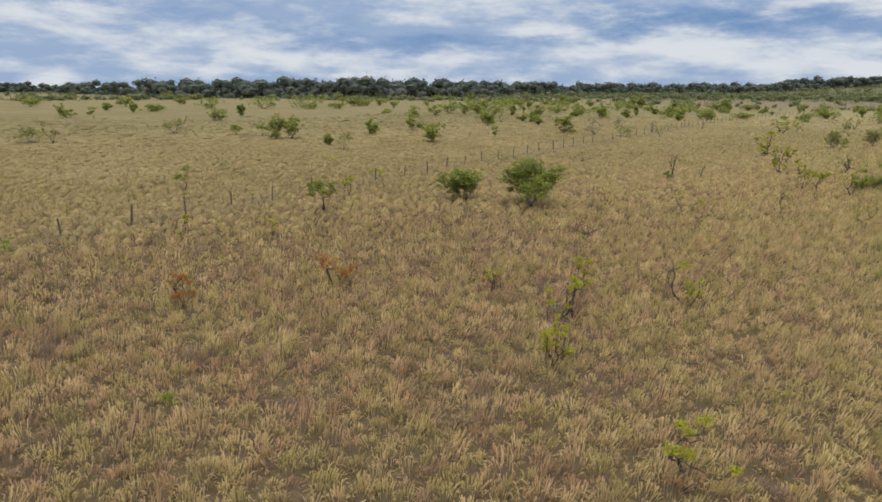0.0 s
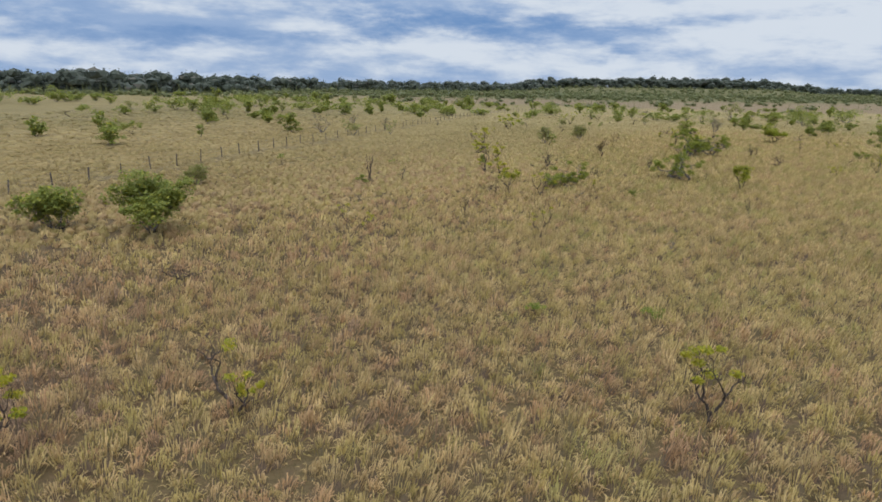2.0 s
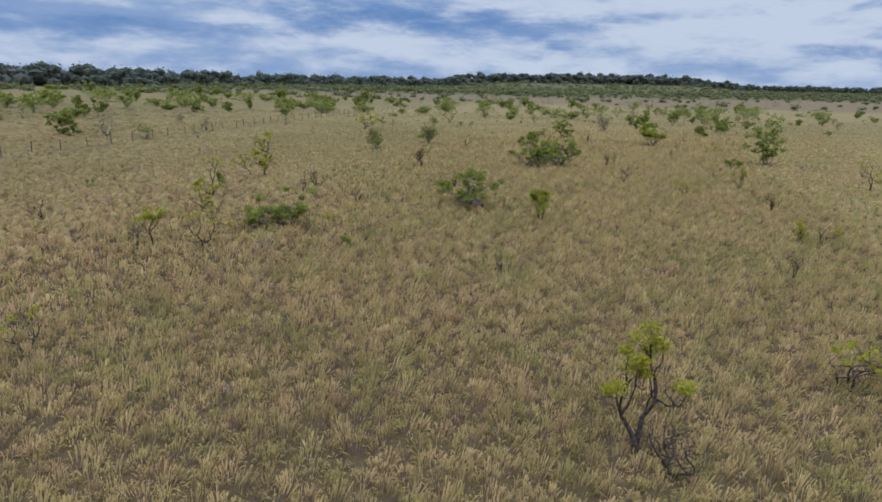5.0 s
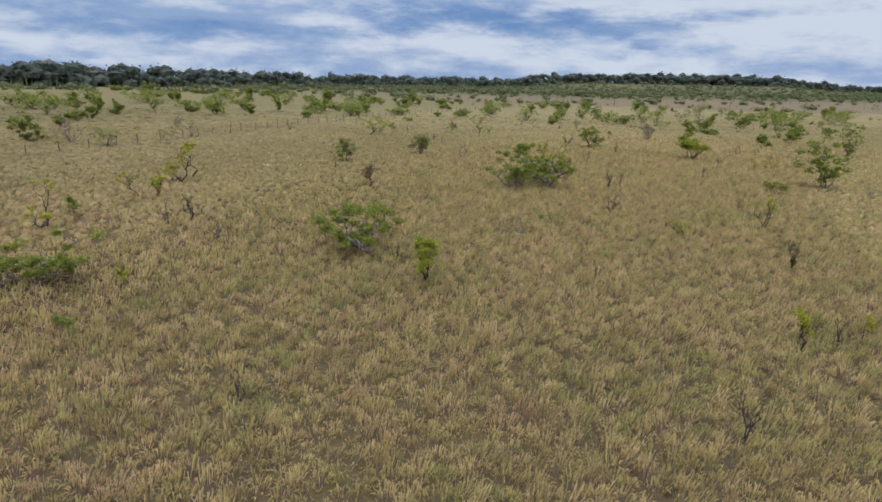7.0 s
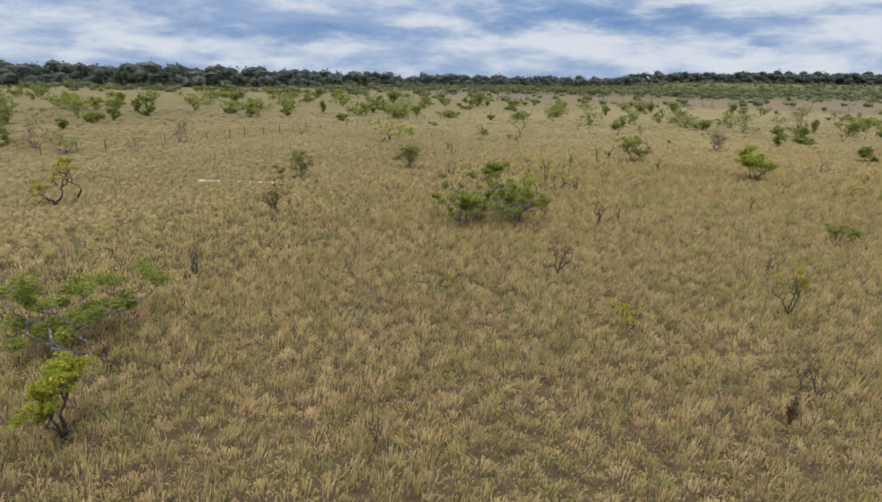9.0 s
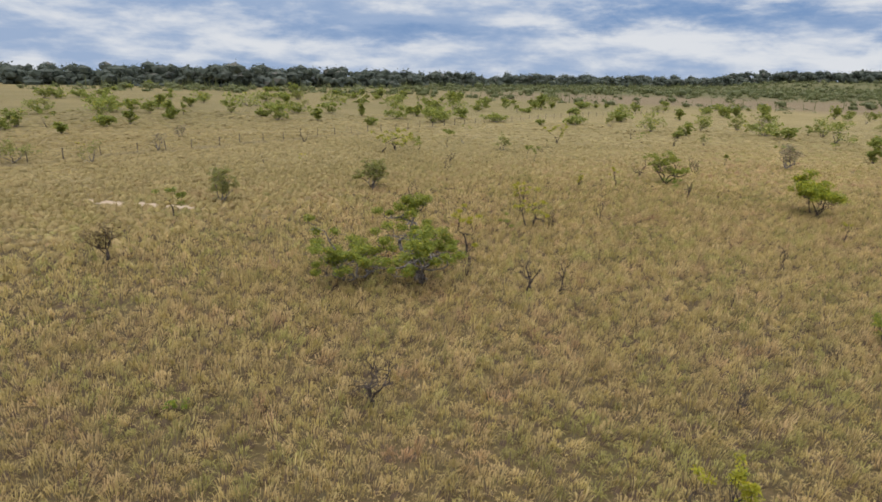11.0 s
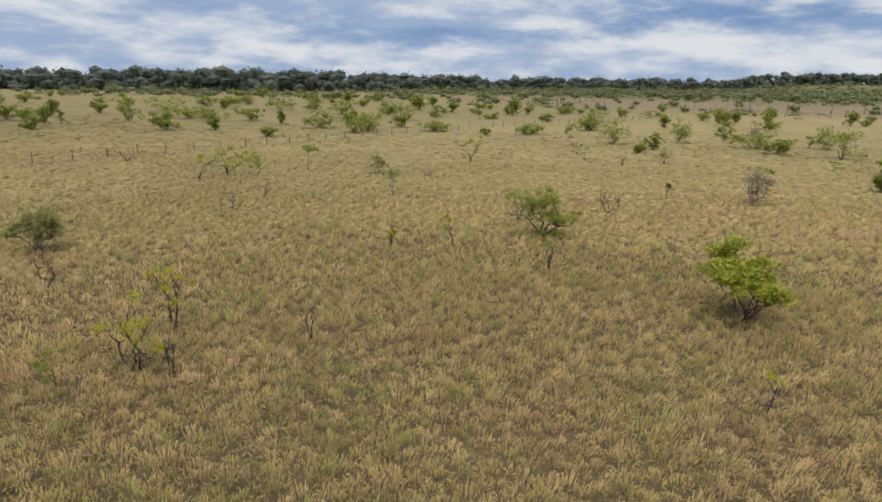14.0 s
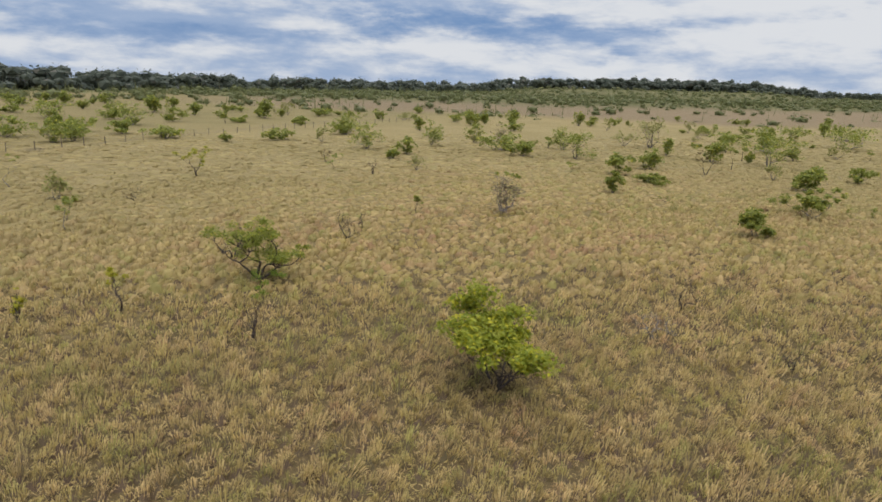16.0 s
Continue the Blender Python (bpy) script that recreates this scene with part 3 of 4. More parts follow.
plant("O", -4.1, 25.3, 1.49, 1.31, 0.10)
plant("Y", -9.1, 33.9, 1.23, 0.71, 0.12)
plant("T", 3.8, 18.0, 1.72, 1.08, 0.10)
plant("S", -7.6, 41.7, 2.30, 1.84, 0.15)
plant("T", 2.6, 25.1, 1.18, 0.90, 0.10)
plant("B", 1.7, 26.9, 0.90, 0.33, 0.10)
plant("L", 4.7, 22.7, 0.71, 0.93, 0.10)
plant("Y", 5.3, 22.0, 2.23, 1.18, 0.10)
plant("Y", -6.5, 47.0, 1.65, 1.06, 0.15)
plant("Y", 10.0, 23.8, 2.29, 1.53, 0.10)
plant("Y", 10.3, 23.4, 1.35, 1.00, 0.10)
plant("B", 16.1, 15.8, 1.06, 0.63, 0.10)
plant("Y", -4.4, 50.9, 1.69, 1.30, 0.15)
plant("Y", -11.3, 66.2, 1.37, 1.21, 0.20)
plant("B", 8.8, 34.6, 1.11, 1.31, 0.10)
plant("G", 2.0, 46.8, 2.52, 2.73, 0.15)
plant("Y", -7.1, 64.8, 1.36, 1.31, 0.20)
plant("G", 7.0, 44.9, 3.60, 4.60, 0.13)
plant("H", 21.3, 27.8, 0.67, 0.76, 0.10)
plant("H", 25.1, 25.7, 0.77, 0.76, 0.10)
plant("T", 17.8, 43.4, 1.58, 1.72, 0.12)
plant("T", 28.4, 40.0, 1.75, 1.22, 0.10)
plant("T", 38.9, 23.4, 1.35, 1.70, 0.10)
plant("B", 26.1, 46.0, 1.24, 0.48, 0.12)
plant("L", 33.7, 34.8, 0.63, 0.58, 0.10)
plant("S", 22.3, 58.9, 1.14, 0.90, 0.15)
plant("B", 42.8, 27.3, 1.35, 1.16, 0.10)
plant("Y", 42.7, 28.3, 3.16, 1.62, 0.10)
plant("B", 23.4, 61.0, 2.33, 0.66, 0.15)
plant("B", 31.8, 53.4, 1.01, 0.68, 0.12)
plant("Q", 32.5, 52.3, 2.27, 1.49, 0.12)
plant("B", 26.8, 62.1, 1.16, 0.55, 0.15)
plant("T", 35.0, 51.6, 2.15, 1.75, 0.12)
plant("L", 37.8, 50.3, 0.91, 0.93, 0.12)
plant("T", 51.5, 28.1, 1.62, 2.21, 0.10)
plant("S", 41.8, 48.6, 0.99, 0.68, 0.10)
plant("C", 39.2, 54.1, 2.45, 3.70, 0.12)
plant("Y", 36.0, 60.5, 1.98, 1.47, 0.15)
plant("B", 47.4, 42.5, 0.91, 0.38, 0.10)
plant("Y", 37.2, 66.9, 2.62, 1.76, 0.15)
plant("S", 38.1, 69.6, 1.55, 0.82, 0.15)
plant("B", 60.1, 36.1, 1.48, 0.44, 0.10)
plant("B", 44.0, 65.8, 1.89, 0.33, 0.15)
plant("B", 46.9, 61.4, 1.14, 0.85, 0.12)
plant("B", 45.2, 67.6, 2.06, 1.09, 0.15)
plant("Y", 41.1, 75.0, 2.01, 1.68, 0.15)
plant("Q", 56.0, 51.5, 2.36, 1.54, 0.10)
plant("Y", 42.8, 75.4, 1.97, 1.37, 0.15)
plant("C", 54.9, 57.2, 3.17, 4.40, 0.12)
plant("B", 55.8, 55.8, 1.02, 0.54, 0.10)
plant("Y", 67.7, 41.0, 1.64, 1.33, 0.10)
plant("B", 69.3, 40.7, 1.23, 0.39, 0.10)
plant("Y", 43.9, 83.2, 3.08, 2.28, 0.15)
plant("B", 64.3, 49.9, 0.75, 0.23, 0.10)
plant("Y", 70.4, 40.8, 1.22, 0.72, 0.10)
plant("Y", 44.6, 85.4, 2.62, 2.05, 0.15)
plant("B", 56.9, 65.4, 1.50, 0.37, 0.12)
plant("N", 29.4, 116.5, 3.70, 4.03, 0.20)
plant("L", 64.3, 59.2, 1.39, 1.85, 0.10)
plant("R", 76.7, 49.5, 1.32, 0.31, 0.10)
plant("R", 59.6, 78.5, 2.55, 2.00, 0.12)
plant("T", 75.1, 56.9, 1.40, 1.32, 0.10)
plant("B", 78.9, 51.2, 1.18, 0.85, 0.10)
plant("D", 41.0, 114.5, 2.68, 2.39, 0.20)
plant("S", 58.8, 90.4, 2.20, 1.59, 0.15)
plant("B", 75.0, 64.1, 1.94, 1.20, 0.10)
plant("T", 83.2, 57.7, 2.29, 1.25, 0.10)
plant("D", 60.7, 95.4, 2.99, 2.26, 0.15)
plant("W", 72.6, 77.0, 3.6, 4.2, 0.13)
plant("N", 43.4, 126.4, 2.81, 2.13, 0.20)
plant("W", 76.4, 76.7, 3.3, 5.4, 0.13)
plant("C", 75.9, 80.4, 3.80, 4.40, 0.12)
plant("B", 86.9, 63.8, 1.04, 0.60, 0.10)
plant("B", 78.9, 77.9, 1.09, 0.41, 0.10)
plant("N", 40.8, 141.5, 2.07, 1.85, 0.27)
plant("K", 81.7, 74.7, 2.0, 0.80, 0.10)
plant("H", 77.8, 83.0, 0.95, 1.31, 0.10)
plant("Y", 79.3, 81.8, 2.83, 1.47, 0.10)
plant("B", 83.5, 75.3, 1.74, 0.70, 0.10)
plant("T", 97.8, 54.2, 3.12, 1.94, 0.10)
plant("D", 72.1, 103.2, 2.84, 2.86, 0.15)
plant("B", 75.9, 97.6, 1.88, 0.83, 0.12)
plant("B", 91.0, 73.0, 0.84, 0.21, 0.10)
plant("S", 82.4, 87.4, 1.56, 1.07, 0.10)
plant("M", 95.9, 68.9, 1.62, 1.75, 0.10)
plant("T", 84.3, 88.9, 2.73, 2.02, 0.10)
plant("B", 85.7, 88.7, 1.34, 0.44, 0.10)
plant("T", 84.2, 92.6, 2.57, 1.38, 0.10)
plant("B", 59.4, 140.0, 2.19, 2.23, 0.20)
plant("B", 90.0, 91.7, 1.61, 0.31, 0.10)
plant("B", 97.5, 79.9, 1.36, 0.28, 0.10)
plant("L", 105.9, 66.2, 1.32, 2.45, 0.10)
plant("B", 79.3, 115.4, 1.39, 0.82, 0.15)
plant("Q", 71.4, 130.1, 3.17, 3.92, 0.20)
plant("Q", 73.2, 133.0, 3.26, 5.32, 0.20)
plant("B", 80.1, 121.8, 1.56, 0.93, 0.15)
plant("T", 92.2, 106.1, 1.83, 0.60, 0.12)
plant("T", 106.2, 87.2, 1.43, 0.80, 0.10)
plant("Y", 95.9, 106.9, 1.94, 0.95, 0.12)
plant("Y", 109.8, 84.8, 1.34, 0.54, 0.10)
plant("B", 101.3, 102.0, 1.70, 0.47, 0.10)
plant("T", 112.4, 85.2, 1.21, 1.75, 0.10)
plant("P", 91.0, 124.1, 2.49, 1.10, 0.15)
plant("V", 109.1, 95.4, 3.85, 3.60, 0.12)
plant("S", 90.5, 127.3, 1.85, 1.20, 0.15)
plant("H", 102.4, 108.5, 0.91, 2.51, 0.12)
plant("M", 102.3, 110.3, 3.50, 4.30, 0.12)
plant("P", 83.5, 143.2, 2.98, 2.21, 0.20)
plant("B", 101.2, 114.7, 1.93, 1.36, 0.15)
plant("G", 66.8, 173.4, 1.75, 2.46, 0.27)
plant("L", 118.2, 97.9, 1.40, 1.84, 0.12)
plant("B", 108.8, 118.4, 1.97, 0.91, 0.15)
plant("B", 110.6, 121.2, 1.41, 0.53, 0.15)
plant("Q", 99.3, 149.1, 3.36, 3.39, 0.20)
plant("G", 79.4, 184.9, 3.10, 4.42, 0.27)
plant("S", 116.6, 126.3, 1.56, 0.83, 0.15)
plant("G", 81.6, 187.6, 3.29, 4.13, 0.27)
plant("N", 124.3, 125.3, 3.58, 3.56, 0.15)
plant("H", 115.2, 154.1, 2.01, 1.63, 0.20)
plant("D", 125.5, 152.4, 2.19, 2.53, 0.20)
plant("G", 86.8, 222.3, 4.98, 6.20, 0.27)
plant("G", 141.6, 133.2, 2.50, 2.12, 0.20)
plant("G", 130.0, 170.4, 2.76, 2.68, 0.27)
plant("G", 125.6, 178.2, 4.40, 4.74, 0.27)
plant("G", 151.3, 138.7, 1.48, 4.08, 0.20)
plant("G", 139.4, 184.9, 4.68, 5.06, 0.27)
plant("G", 161.1, 151.3, 3.20, 3.21, 0.27)
plant("G", 157.3, 165.0, 4.43, 5.75, 0.27)
plant("N", 156.5, 191.6, 3.64, 4.70, 0.27)
plant("D", 182.8, 186.2, 3.33, 3.88, 0.27)
plant("Y", 5.7, 11.8, 1.75, 1.37, 0.10)
plant("H", -7.1, 15.1, 0.59, 0.42, 0.10)
plant("O", -9.7, 23.0, 1.42, 0.99, 0.12)
plant("H", -21.2, 29.7, 0.78, 0.78, 0.12)
plant("Y", -13.6, 33.1, 1.39, 0.55, 0.15)
plant("S", -20.0, 49.3, 2.07, 1.12, 0.15)
plant("D", -21.0, 61.1, 1.46, 2.21, 0.20)
plant("S", 29.0, 73.0, 0.75, 0.79, 0.20)
plant("S", 17.5, 74.0, 1.24, 0.80, 0.20)
plant("D", -11.9, 81.7, 2.49, 2.93, 0.27)
plant("D", -53.5, 83.5, 2.52, 5.21, 0.27)
plant("R", -51.0, 84.0, 2.85, 2.25, 0.27)
plant("G", -15.1, 88.9, 1.44, 1.43, 0.27)
plant("G", -24.4, 96.2, 3.77, 2.15, 0.27)
plant("G", -22.2, 96.7, 3.52, 3.02, 0.27)
plant("G", -0.6, 96.4, 2.71, 3.28, 0.27)
plant("S", -27.8, 100.7, 2.07, 1.80, 0.27)
plant("S", -32.2, 101.9, 1.71, 1.82, 0.27)
plant("D", -42.4, 103.0, 2.77, 4.12, 0.27)
plant("G", -11.1, 108.3, 2.71, 2.42, 0.27)
plant("D", 33.9, 112.9, 2.72, 4.05, 0.27)
plant("G", -4.2, 119.6, 3.19, 3.41, 0.27)
plant("S", -72.5, 134.6, 2.43, 1.43, 0.27)
plant("S", 76.3, 132.9, 2.06, 1.43, 0.27)
plant("G", -79.1, 136.7, 3.09, 3.62, 0.27)
plant("D", 88.4, 136.0, 2.74, 2.44, 0.27)
plant("G", 11.4, 137.5, 3.26, 3.06, 0.27)
plant("G", -47.4, 139.0, 3.02, 3.69, 0.27)
plant("S", -14.5, 155.5, 2.35, 4.83, 0.36)
plant("G", -47.7, 156.3, 3.08, 2.07, 0.36)
plant("G", -78.2, 164.8, 2.47, 2.18, 0.36)
plant("G", -74.9, 169.8, 2.07, 5.24, 0.36)
plant("G", -88.1, 170.8, 2.08, 3.01, 0.36)
plant("G", -117.0, 184.8, 2.90, 5.69, 0.36)
plant("G", 12.6, 190.2, 3.53, 4.21, 0.36)
plant("G", -68.1, 192.9, 3.74, 7.65, 0.36)
plant("G", 4.3, 194.0, 3.77, 6.87, 0.36)
plant("G", -95.4, 197.0, 3.08, 5.20, 0.36)
plant("G", -54.2, 200.0, 4.24, 8.82, 0.36)
plant("G", 46.1, 204.1, 2.84, 6.34, 0.36)
plant("G", -41.9, 206.3, 2.09, 7.28, 0.36)
plant("G", 79.7, 206.3, 2.49, 5.50, 0.36)
plant("G", -32.6, 211.1, 2.14, 5.59, 0.36)
plant("G", -88.6, 223.5, 2.25, 4.92, 0.36)
plant("G", 109.5, 239.4, 1.97, 4.25, 0.36)
plant("Y", 21.7, 19.3, 2.15, 1.40, 0.10)
plant("D", 9.2, 61.8, 1.81, 2.13, 0.15)
plant("S", 9.9, 105.6, 1.96, 1.11, 0.27)
plant("S", 0.2, 112.5, 1.93, 2.26, 0.27)
plant("G", 12.0, 144.9, 2.07, 2.64, 0.27)
plant("G", 23.1, 141.9, 1.88, 1.93, 0.27)
plant("G", -5.8, 167.7, 2.14, 2.92, 0.27)
plant("G", 142.6, 98.2, 5.72, 2.95, 0.27)
plant("G", 24.7, 161.2, 2.38, 2.22, 0.27)
plant("G", -0.2, 177.0, 3.22, 4.42, 0.27)
plant("G", 15.3, 169.9, 3.88, 6.33, 0.27)
plant("G", 27.3, 173.6, 2.29, 2.68, 0.36)
plant("G", 8.3, 188.6, 3.37, 5.55, 0.36)
plant("G", 22.2, 185.4, 3.14, 2.12, 0.36)
plant("S", 131.2, 137.4, 1.70, 1.80, 0.27)
plant("S", 183.2, 112.8, 1.40, 2.17, 0.36)
plant("G", 46.8, 179.7, 4.00, 4.39, 0.36)
plant("G", 54.7, 182.1, 2.56, 2.27, 0.36)
plant("G", 41.9, 189.6, 1.47, 3.04, 0.36)
plant("G", 168.0, 130.7, 3.07, 3.83, 0.36)
plant("G", 151.8, 146.2, 3.02, 3.19, 0.36)
plant("G", 71.4, 193.6, 3.32, 5.83, 0.36)
plant("G", 39.9, 209.0, 2.28, 6.67, 0.36)
plant("G", 94.4, 194.5, 2.03, 7.03, 0.36)
plant("G", 149.3, 168.4, 2.58, 4.40, 0.36)
plant("G", 87.0, 202.3, 2.44, 4.48, 0.36)
plant("G", 181.1, 159.9, 3.59, 4.53, 0.36)
plant("G", 112.7, 193.3, 2.09, 5.45, 0.36)
plant("G", 149.6, 177.2, 3.05, 6.40, 0.36)
plant("G", 209.4, 173.0, 3.78, 12.14, 0.36)
plant("G", 293.6, 187.1, 4.02, 9.81, 0.36)
plant("G", 270.5, 202.4, 4.08, 14.91, 0.36)
plant("Y", 42.7, 55.2, 0.75, 0.70, 0.15)
plant("G", 105.4, 71.6, 5.65, 3.86, 0.20)
plant("G", 24.0, 118.3, 3.39, 3.21, 0.20)
plant("B", 121.9, 100.2, 1.94, 1.25, 0.27)
plant("S", 80.6, 137.8, 2.67, 1.86, 0.27)
plant("H", 68.8, 63.6, 0.49, 0.47, 0.10)
plant("B", 92.4, 67.5, 0.80, 0.39, 0.10)
plant("G", 21.6, 157.8, 1.61, 2.13, 0.27)
plant("B", 68.3, 88.1, 0.68, 0.30, 0.15)
plant("B", 58.7, 117.5, 1.38, 0.45, 0.20)
plant("Y", 63.2, 118.6, 1.21, 0.86, 0.20)
plant("Y", 36.5, 121.8, 1.48, 1.23, 0.20)
plant("B", 118.6, 148.4, 1.86, 1.20, 0.27)
plant("G", 11.6, 149.9, 3.11, 3.06, 0.27)
plant("S", 15.6, 151.5, 2.69, 2.22, 0.27)
plant("R", 115.3, 160.3, 1.80, 1.36, 0.27)
plant("G", 23.4, 154.7, 2.00, 2.73, 0.27)
plant("D", 159.3, 197.0, 2.23, 2.86, 0.27)
plant("S", 25.5, 185.1, 2.83, 1.15, 0.27)
plant("G", 17.3, 187.9, 3.40, 2.96, 0.27)
plant("D", -6.4, 190.7, 2.50, 4.29, 0.27)
plant("G", 62.6, 198.4, 3.42, 1.86, 0.27)
plant("G", 32.5, 196.0, 3.17, 3.72, 0.27)
plant("G", 128.7, 207.6, 4.53, 5.68, 0.27)
plant("G", 13.4, 202.2, 3.61, 3.93, 0.36)
plant("G", 54.2, 207.5, 2.68, 5.29, 0.36)
plant("G", 74.2, 213.8, 1.90, 2.72, 0.36)
plant("G", 149.8, 221.8, 3.05, 2.46, 0.36)
plant("G", 16.1, 216.4, 2.73, 3.58, 0.36)
plant("S", 105.7, 234.8, 2.25, 1.52, 0.36)
plant("G", -44.8, 221.8, 4.17, 9.17, 0.36)
plant("G", 27.9, 229.5, 3.87, 12.28, 0.36)
plant("G", 94.4, 236.0, 3.40, 4.61, 0.36)
plant("G", 123.7, 239.5, 1.81, 3.86, 0.36)
plant("G", 68.5, 239.9, 4.01, 7.96, 0.36)
plant("G", 13.3, 235.9, 3.53, 5.61, 0.36)
plant("G", -30.7, 233.1, 3.56, 4.84, 0.36)
plant("G", -28.5, 234.9, 3.08, 4.07, 0.36)
plant("G", 179.8, 256.2, 2.76, 4.10, 0.36)
plant("G", 174.8, 260.9, 2.31, 5.90, 0.36)
plant("G", -26.9, 244.7, 2.51, 6.85, 0.36)
plant("D", 159.3, 263.2, 2.53, 6.02, 0.36)
plant("G", 48.8, 253.0, 3.42, 6.89, 0.36)
plant("G", -22.0, 248.8, 2.56, 4.36, 0.36)
plant("G", 116.0, 262.1, 2.92, 2.62, 0.36)
plant("G", 57.4, 258.9, 2.04, 4.41, 0.36)
plant("G", 26.5, 256.4, 3.33, 5.31, 0.36)
plant("G", 79.8, 262.9, 2.98, 5.35, 0.36)
plant("G", 138.2, 281.7, 2.17, 7.59, 0.36)
plant("G", 33.5, 274.6, 3.00, 3.46, 0.36)
plant("G", 27.3, 279.3, 2.25, 7.87, 0.36)
plant("B", 121.4, 93.4, 1.02, 0.56, 0.12)
plant("B", 125.3, 92.8, 1.17, 0.58, 0.12)
plant("B", 135.0, 101.4, 0.90, 0.67, 0.15)
plant("G", 140.0, 112.6, 2.50, 2.65, 0.15)
plant("B", 94.3, 135.5, 1.20, 1.45, 0.20)
plant("G", 152.8, 118.1, 3.11, 4.75, 0.20)
plant("S", 159.7, 116.9, 1.04, 0.54, 0.20)
plant("S", 158.6, 118.5, 0.77, 0.66, 0.20)
plant("D", 143.3, 126.6, 1.08, 1.42, 0.20)
plant("S", 146.2, 148.9, 1.38, 1.06, 0.27)
plant("G", 183.6, 135.6, 2.20, 3.08, 0.27)
plant("D", 173.0, 140.1, 2.45, 2.32, 0.27)
plant("R", 165.7, 144.9, 3.48, 2.21, 0.27)
plant("G", 163.4, 154.0, 2.60, 2.57, 0.27)
plant("S", 175.8, 150.3, 3.35, 1.04, 0.27)
plant("G", 80.8, 193.1, 3.13, 4.54, 0.27)
plant("G", 186.6, 153.2, 6.44, 5.54, 0.27)
plant("S", 188.9, 160.7, 3.81, 1.49, 0.27)
plant("G", 200.9, 160.5, 3.41, 3.60, 0.27)
plant("G", 179.5, 169.2, 3.09, 2.58, 0.27)
plant("G", 162.9, 178.1, 4.24, 4.72, 0.27)
plant("S", 161.7, 181.1, 2.09, 1.60, 0.27)
plant("S", 220.8, 160.3, 2.13, 1.31, 0.27)
plant("G", 151.0, 191.2, 3.92, 3.35, 0.27)
plant("G", 198.8, 174.4, 3.74, 3.97, 0.27)
plant("D", 186.5, 182.5, 6.48, 6.97, 0.27)
plant("G", 130.9, 215.4, 4.36, 5.00, 0.27)
plant("G", 244.6, 181.9, 5.79, 10.75, 0.36)
plant("G", 252.5, 204.1, 4.23, 7.75, 0.36)
plant("G", 236.6, 219.7, 3.24, 6.50, 0.36)


# ---- fence: weathered posts and slack wires ----
def fence():
    line = [Vector(p) for p in ((-47, -5), (-20.6, 33.2), (-0.9, 61.8), (20.5, 93.3), (42, 123), (60, 149.5), (81.5, 178), (104, 204.5), (128, 229), (170, 268))]
    thing = new("fence")
    thing.location = (-20.6, 33.2, 0)
    tagged(thing, "old wire fence on weathered wooden posts across the savanna", "fence")
    rnd = random.Random(5)
    spots = []
    for a, b in zip(line, line[1:]):
        n = max(int((b - a).length / 3.7), 1)
        spots += [a.lerp(b, i / n) for i in range(n)]
    tops = []
    for p in spots:
        p = Vector((p.x + rnd.gauss(0, 0.15), p.y + rnd.gauss(0, 0.15)))
        tall, r = rnd.uniform(1.15, 1.45), rnd.uniform(0.045, 0.07)
        z = float(ground_z(p.x, p.y))
        lean = Vector((rnd.gauss(0, 0.05), rnd.gauss(0, 0.05), 1))
        verts, faces = [], []
        root = Vector((p.x + 20.6, p.y - 33.2, z - 0.15))
        tube(verts, faces, [root + lean * t for t in (0, tall * 0.5, tall * 0.97 + 0.15, tall + 0.15)], [r, r * 0.95, r * 0.9, r * 0.6], 7)
        mesh_object("post", verts, faces, POST_WOOD, thing)
        tops.append((root, lean, tall))
    for share in (0.45, 0.68, 0.9):
        verts, faces, pts = [], [], []
        for (a, la, ta), (b, lb, tb) in zip(tops, tops[1:]):
            u, v = a + la * (ta * share + 0.15), b + lb * (tb * share + 0.15)
            pts += [u, u.lerp(v, 0.5) - Vector((0, 0, 0.05))]
        tube(verts, faces, pts, [0.006] * len(pts), 3)
        mesh_object("wire", verts, faces, WIRE, thing)


fence()


# ---- shrubs of the middle distance: copies of a few, scattered in loose rows ----
def scatter():
    stock = [plant("G", -150 - 9 * i, -150, 2.6 + 0.3 * (i % 3), 3.2 + 0.6 * (i % 4), 0.36) for i in range(6)]
    stock += [plant("D", -150 - 9 * i, -165, 2.6, 3.4, 0.34) for i in range(3)]
    rnd = random.Random(11)
    made = []
    spare = list(stock)
    tries = 0
    while len(made) < 150 and tries < 16000:
        tries += 1
        x, y = rnd.uniform(-190, 330), rnd.uniform(110, 380)
        off = 0.42 * x + 0.90 * y
        if off < 195 or off > 372:
            continue
        thick = noise.noise(Vector((x * 0.022, y * 0.022, 4.2))) * 0.5 + 0.5
        row = 0.45 * math.exp(-((off - 218) / 26) ** 2) * (1.0 if x > 40 else 0.35) + math.exp(-((off - 305) / 36) ** 2) * (1.0 if x > 60 else 0.5)
        if rnd.random() > row * (0.25 + 1.2 * max(thick - 0.3, 0)) or any((x - a) ** 2 + (y - b) ** 2 < 9 for a, b in made):
            continue
        s = rnd.uniform(0.5, 1.15)
        m = Matrix.Translation((x, y, float(ground_z(x, y)))) @ Matrix.Rotation(rnd.uniform(0, 6.28), 4, "Z") @ Matrix.Diagonal((s * rnd.uniform(0.8, 1.2), s * rnd.uniform(0.8, 1.2), s * rnd.uniform(0.85, 1.2), 1))
        if spare:
            spare.pop().matrix_basis = m
        else:
            copy_thing(rnd.choice(stock), m)
        made.append((x, y))


scatter()


